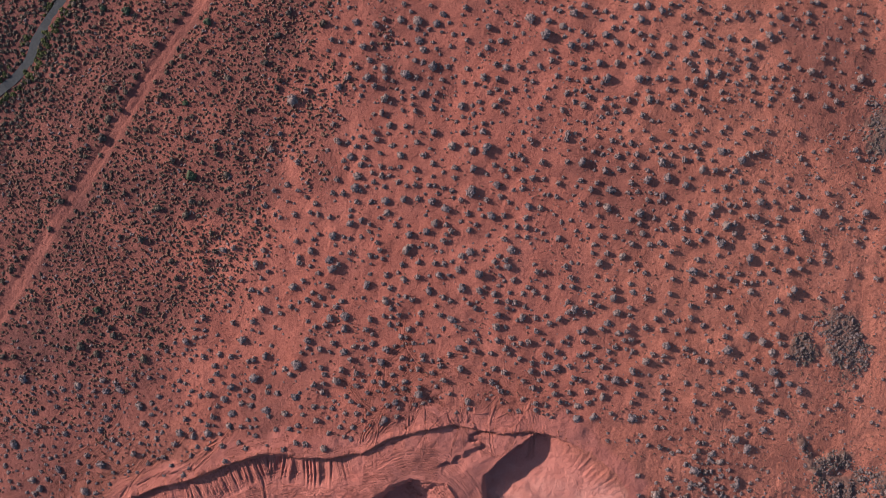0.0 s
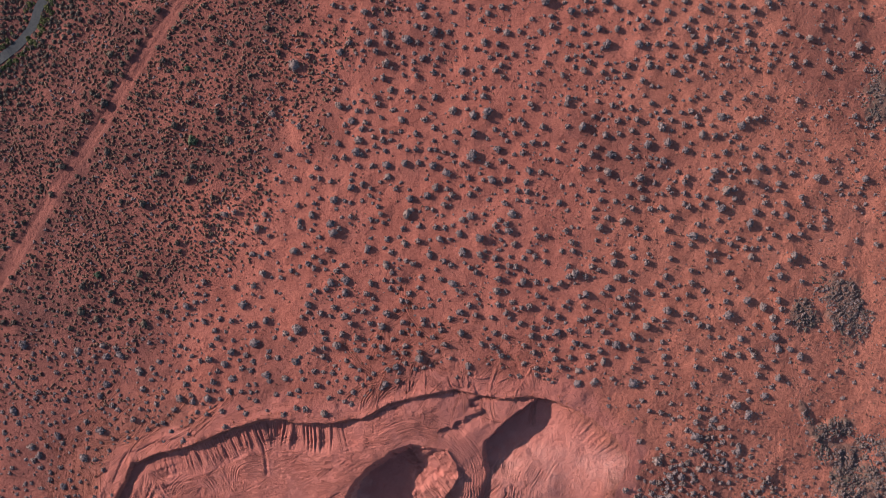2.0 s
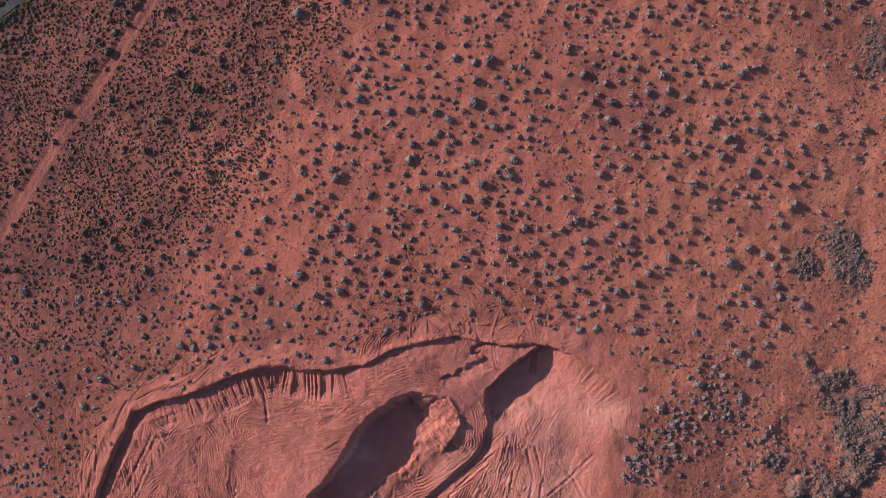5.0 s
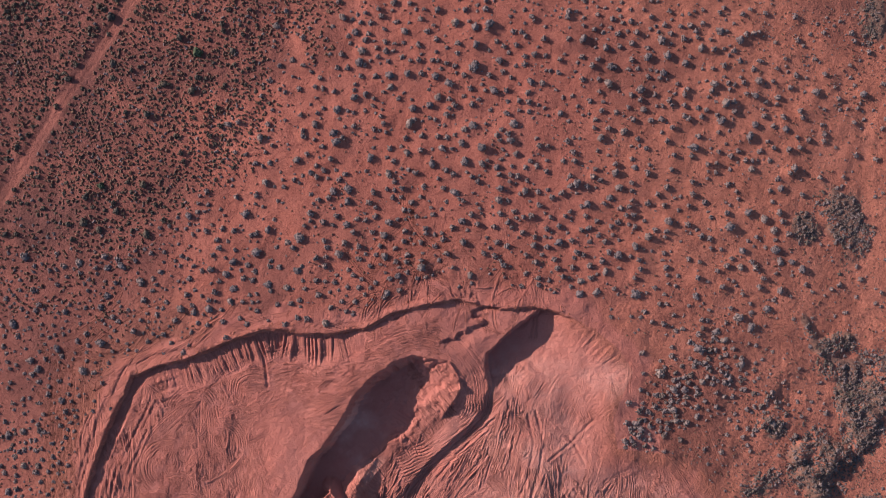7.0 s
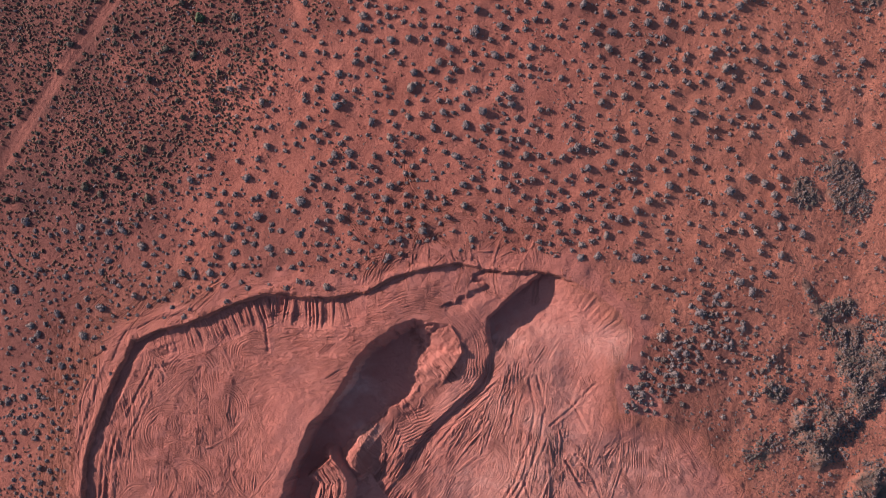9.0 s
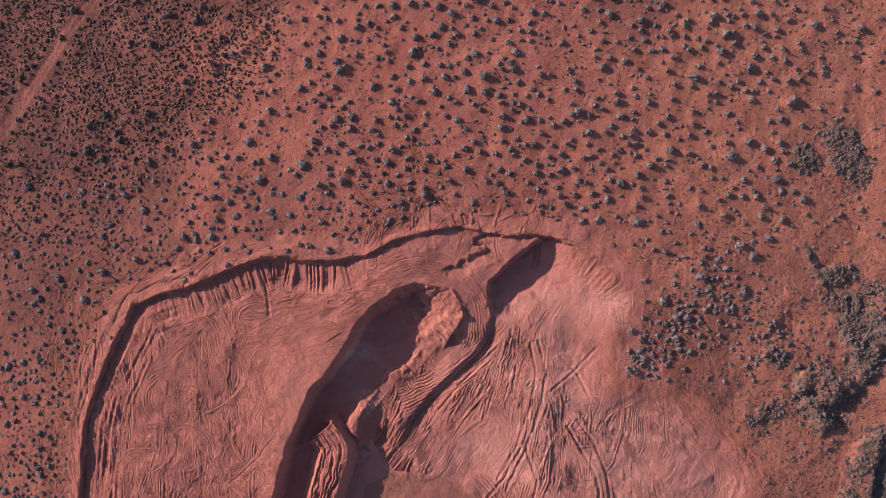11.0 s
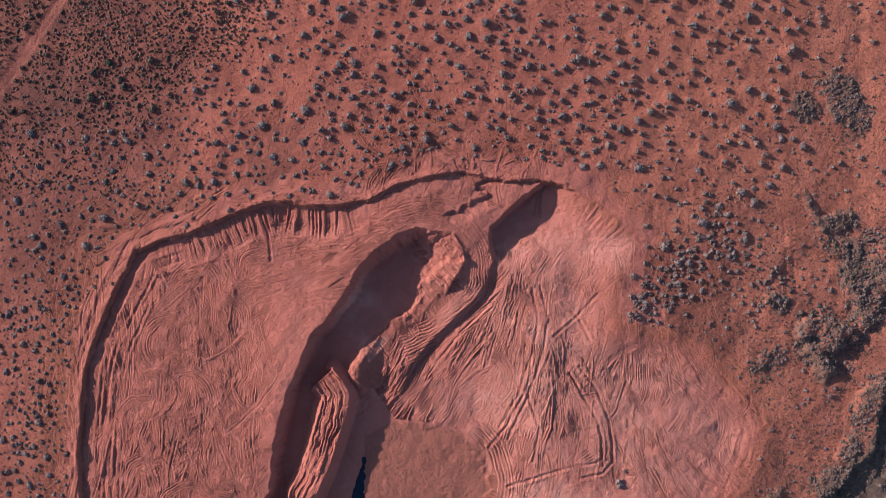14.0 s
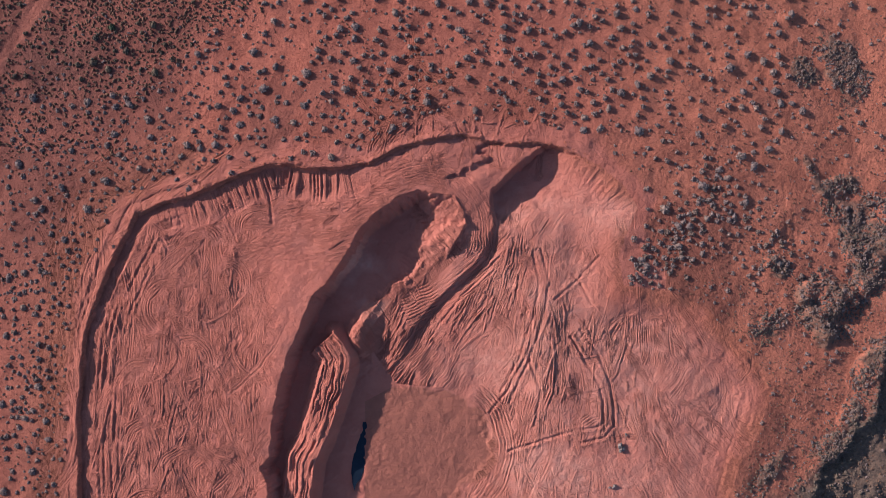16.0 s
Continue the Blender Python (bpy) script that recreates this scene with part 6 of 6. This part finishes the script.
def lay_stones():
    rng = np.random.default_rng(13)
    kinds = [stone_arrays(rng, 0) for k in range(14)]
    meshes = [mesh_of("boulder", *stone_arrays(rng, 1), BASALT) for k in range(12)]
    rubble = []
    for cx, cy, ra, rb, turn, high in STONY:
        c, s = math.cos(radians(turn)), math.sin(radians(turn))
        count = int(9 + 1.1 * ra * rb)
        u, v = rng.uniform(-1.35, 1.35, (2, count * 40))
        x, y = cx + u * ra * c - v * rb * s, cy + u * ra * s + v * rb * c
        places = list(zip(u, v, x, y, fbm(x, y, 3.5, 301) < 1.3 * (np.hypot(u, v) - 0.85)))
        for k in range(count * 40):
            u, v, x, y, bare = places[k]
            if bare:
                continue
            if k % 30 == 0:
                r = rng.uniform(0.18, 0.40)
                ob = new("boulder", meshes[rng.integers(12)])
                ob.matrix_basis = Matrix.LocRotScale((x, y, ground_at(x, y) + 0.10 * r), Euler((rng.uniform(-0.3, 0.3), rng.uniform(-0.3, 0.3), rng.uniform(0, 6))), (r, r, r))
                tagged(ob, "dark weathered basalt boulder on a stony rise", "boulder", "basalt boulders")
            else:
                rubble.append((x, y, min(0.07 + rng.exponential(0.07), 0.36)))
    for k in range(2600):                                           # strewn over the south-east corner
        x, y = rng.uniform(52, 84), rng.uniform(-104, -45)
        if fbm(np.array([x]), np.array([y]), 6, 303)[0] + 0.05 * (x - 70) - 0.012 * (y + 75) > 0.15 and not inside(np.array([x]), np.array([y]), PIT)[0]:
            rubble.append((x, y, min(0.06 + rng.exponential(0.07), 0.4)))
    for k in range(900):                                            # along the ledge
        n = rng.integers(len(CLIFF) - 1)
        (ax, ay), (bx, by) = CLIFF[n], CLIFF[n + 1]
        t, off = rng.uniform(0, 1), rng.normal(1.0, 2.6)
        q = math.hypot(bx - ax, by - ay)
        rubble.append((ax + t * (bx - ax) - off * (by - ay) / q, ay + t * (by - ay) + off * (bx - ax) / q, min(0.10 + rng.exponential(0.14), 0.6)))
    scatter("basalt_rubble", "dark basalt rubble and small blocks on stony rises", rubble, kinds, BASALT, "rubble", False)
    clods = []
    for k in range(900):                                            # crumbled soil under and on the rim
        n = rng.integers(12, 31)
        (ax, ay), (bx, by) = RIM[n], RIM[n + 1]
        t, off = rng.uniform(0, 1), rng.normal(-0.2, 0.7)
        q = math.hypot(bx - ax, by - ay)
        clods.append((ax + t * (bx - ax) + off * (by - ay) / q, ay + t * (by - ay) - off * (bx - ax) / q, min(0.06 + rng.exponential(0.06), 0.3)))
    scatter("clay_clods", "crumbled red clay clods along the rim of the pit", clods, kinds, CLOD, "clods", False)
    for x, y, r in [(34.3, -87.7, 1.1), (33.3, -94.6, 0.7), (35, -85.2, 0.4)]:
        lumps = [(v * rng.uniform(0.35, 0.7) + (rng.normal(0, 0.4), rng.normal(0, 0.5), rng.uniform(0, 0.3)), f) for v, f in (stone_arrays(rng, 0) for k in range(6))]
        ob = new("rock_block", mesh_of("rock_block", *join(*lumps), LIMESTONE))
        ob.matrix_basis = Matrix.LocRotScale((x, y, ground_at(x, y) + 0.15 * r), Euler((0.2, 0.1, 1.0)), (r, r * 0.8, r))
        tagged(ob, "pale grey rock block lying on the graded soil", "rock", "pale rock blocks")


def fill_puddle():
    """A narrow pool of dark water at the foot of the ridge in the trench."""
    rng = np.random.default_rng(17)
    ring = [(PUDDLE[0] + 1.3 * math.cos(a) * rng.uniform(0.7, 1.2) + 0.55 * math.sin(a), PUDDLE[1] + 7.0 * math.sin(a) * rng.uniform(0.85, 1.1)) for a in np.linspace(0, 2 * math.pi, 28, endpoint=False)]
    level = ground_at(PUDDLE[0], PUDDLE[1]) + 0.30
    verts = [(x, y, level) for x, y in ring] + [(x, y, level - 0.4) for x, y in ring]
    faces = [tuple(range(28))] + [(k, k + 28, (k + 1) % 28 + 28, (k + 1) % 28) for k in range(28)]
    tagged(new("water", mesh_of("water", verts, faces, WATER)), "narrow pool of dark blue water in the trench", "puddle", kind="structure")


fill_puddle()
plant_junipers()
build_pathway()
lay_stones()
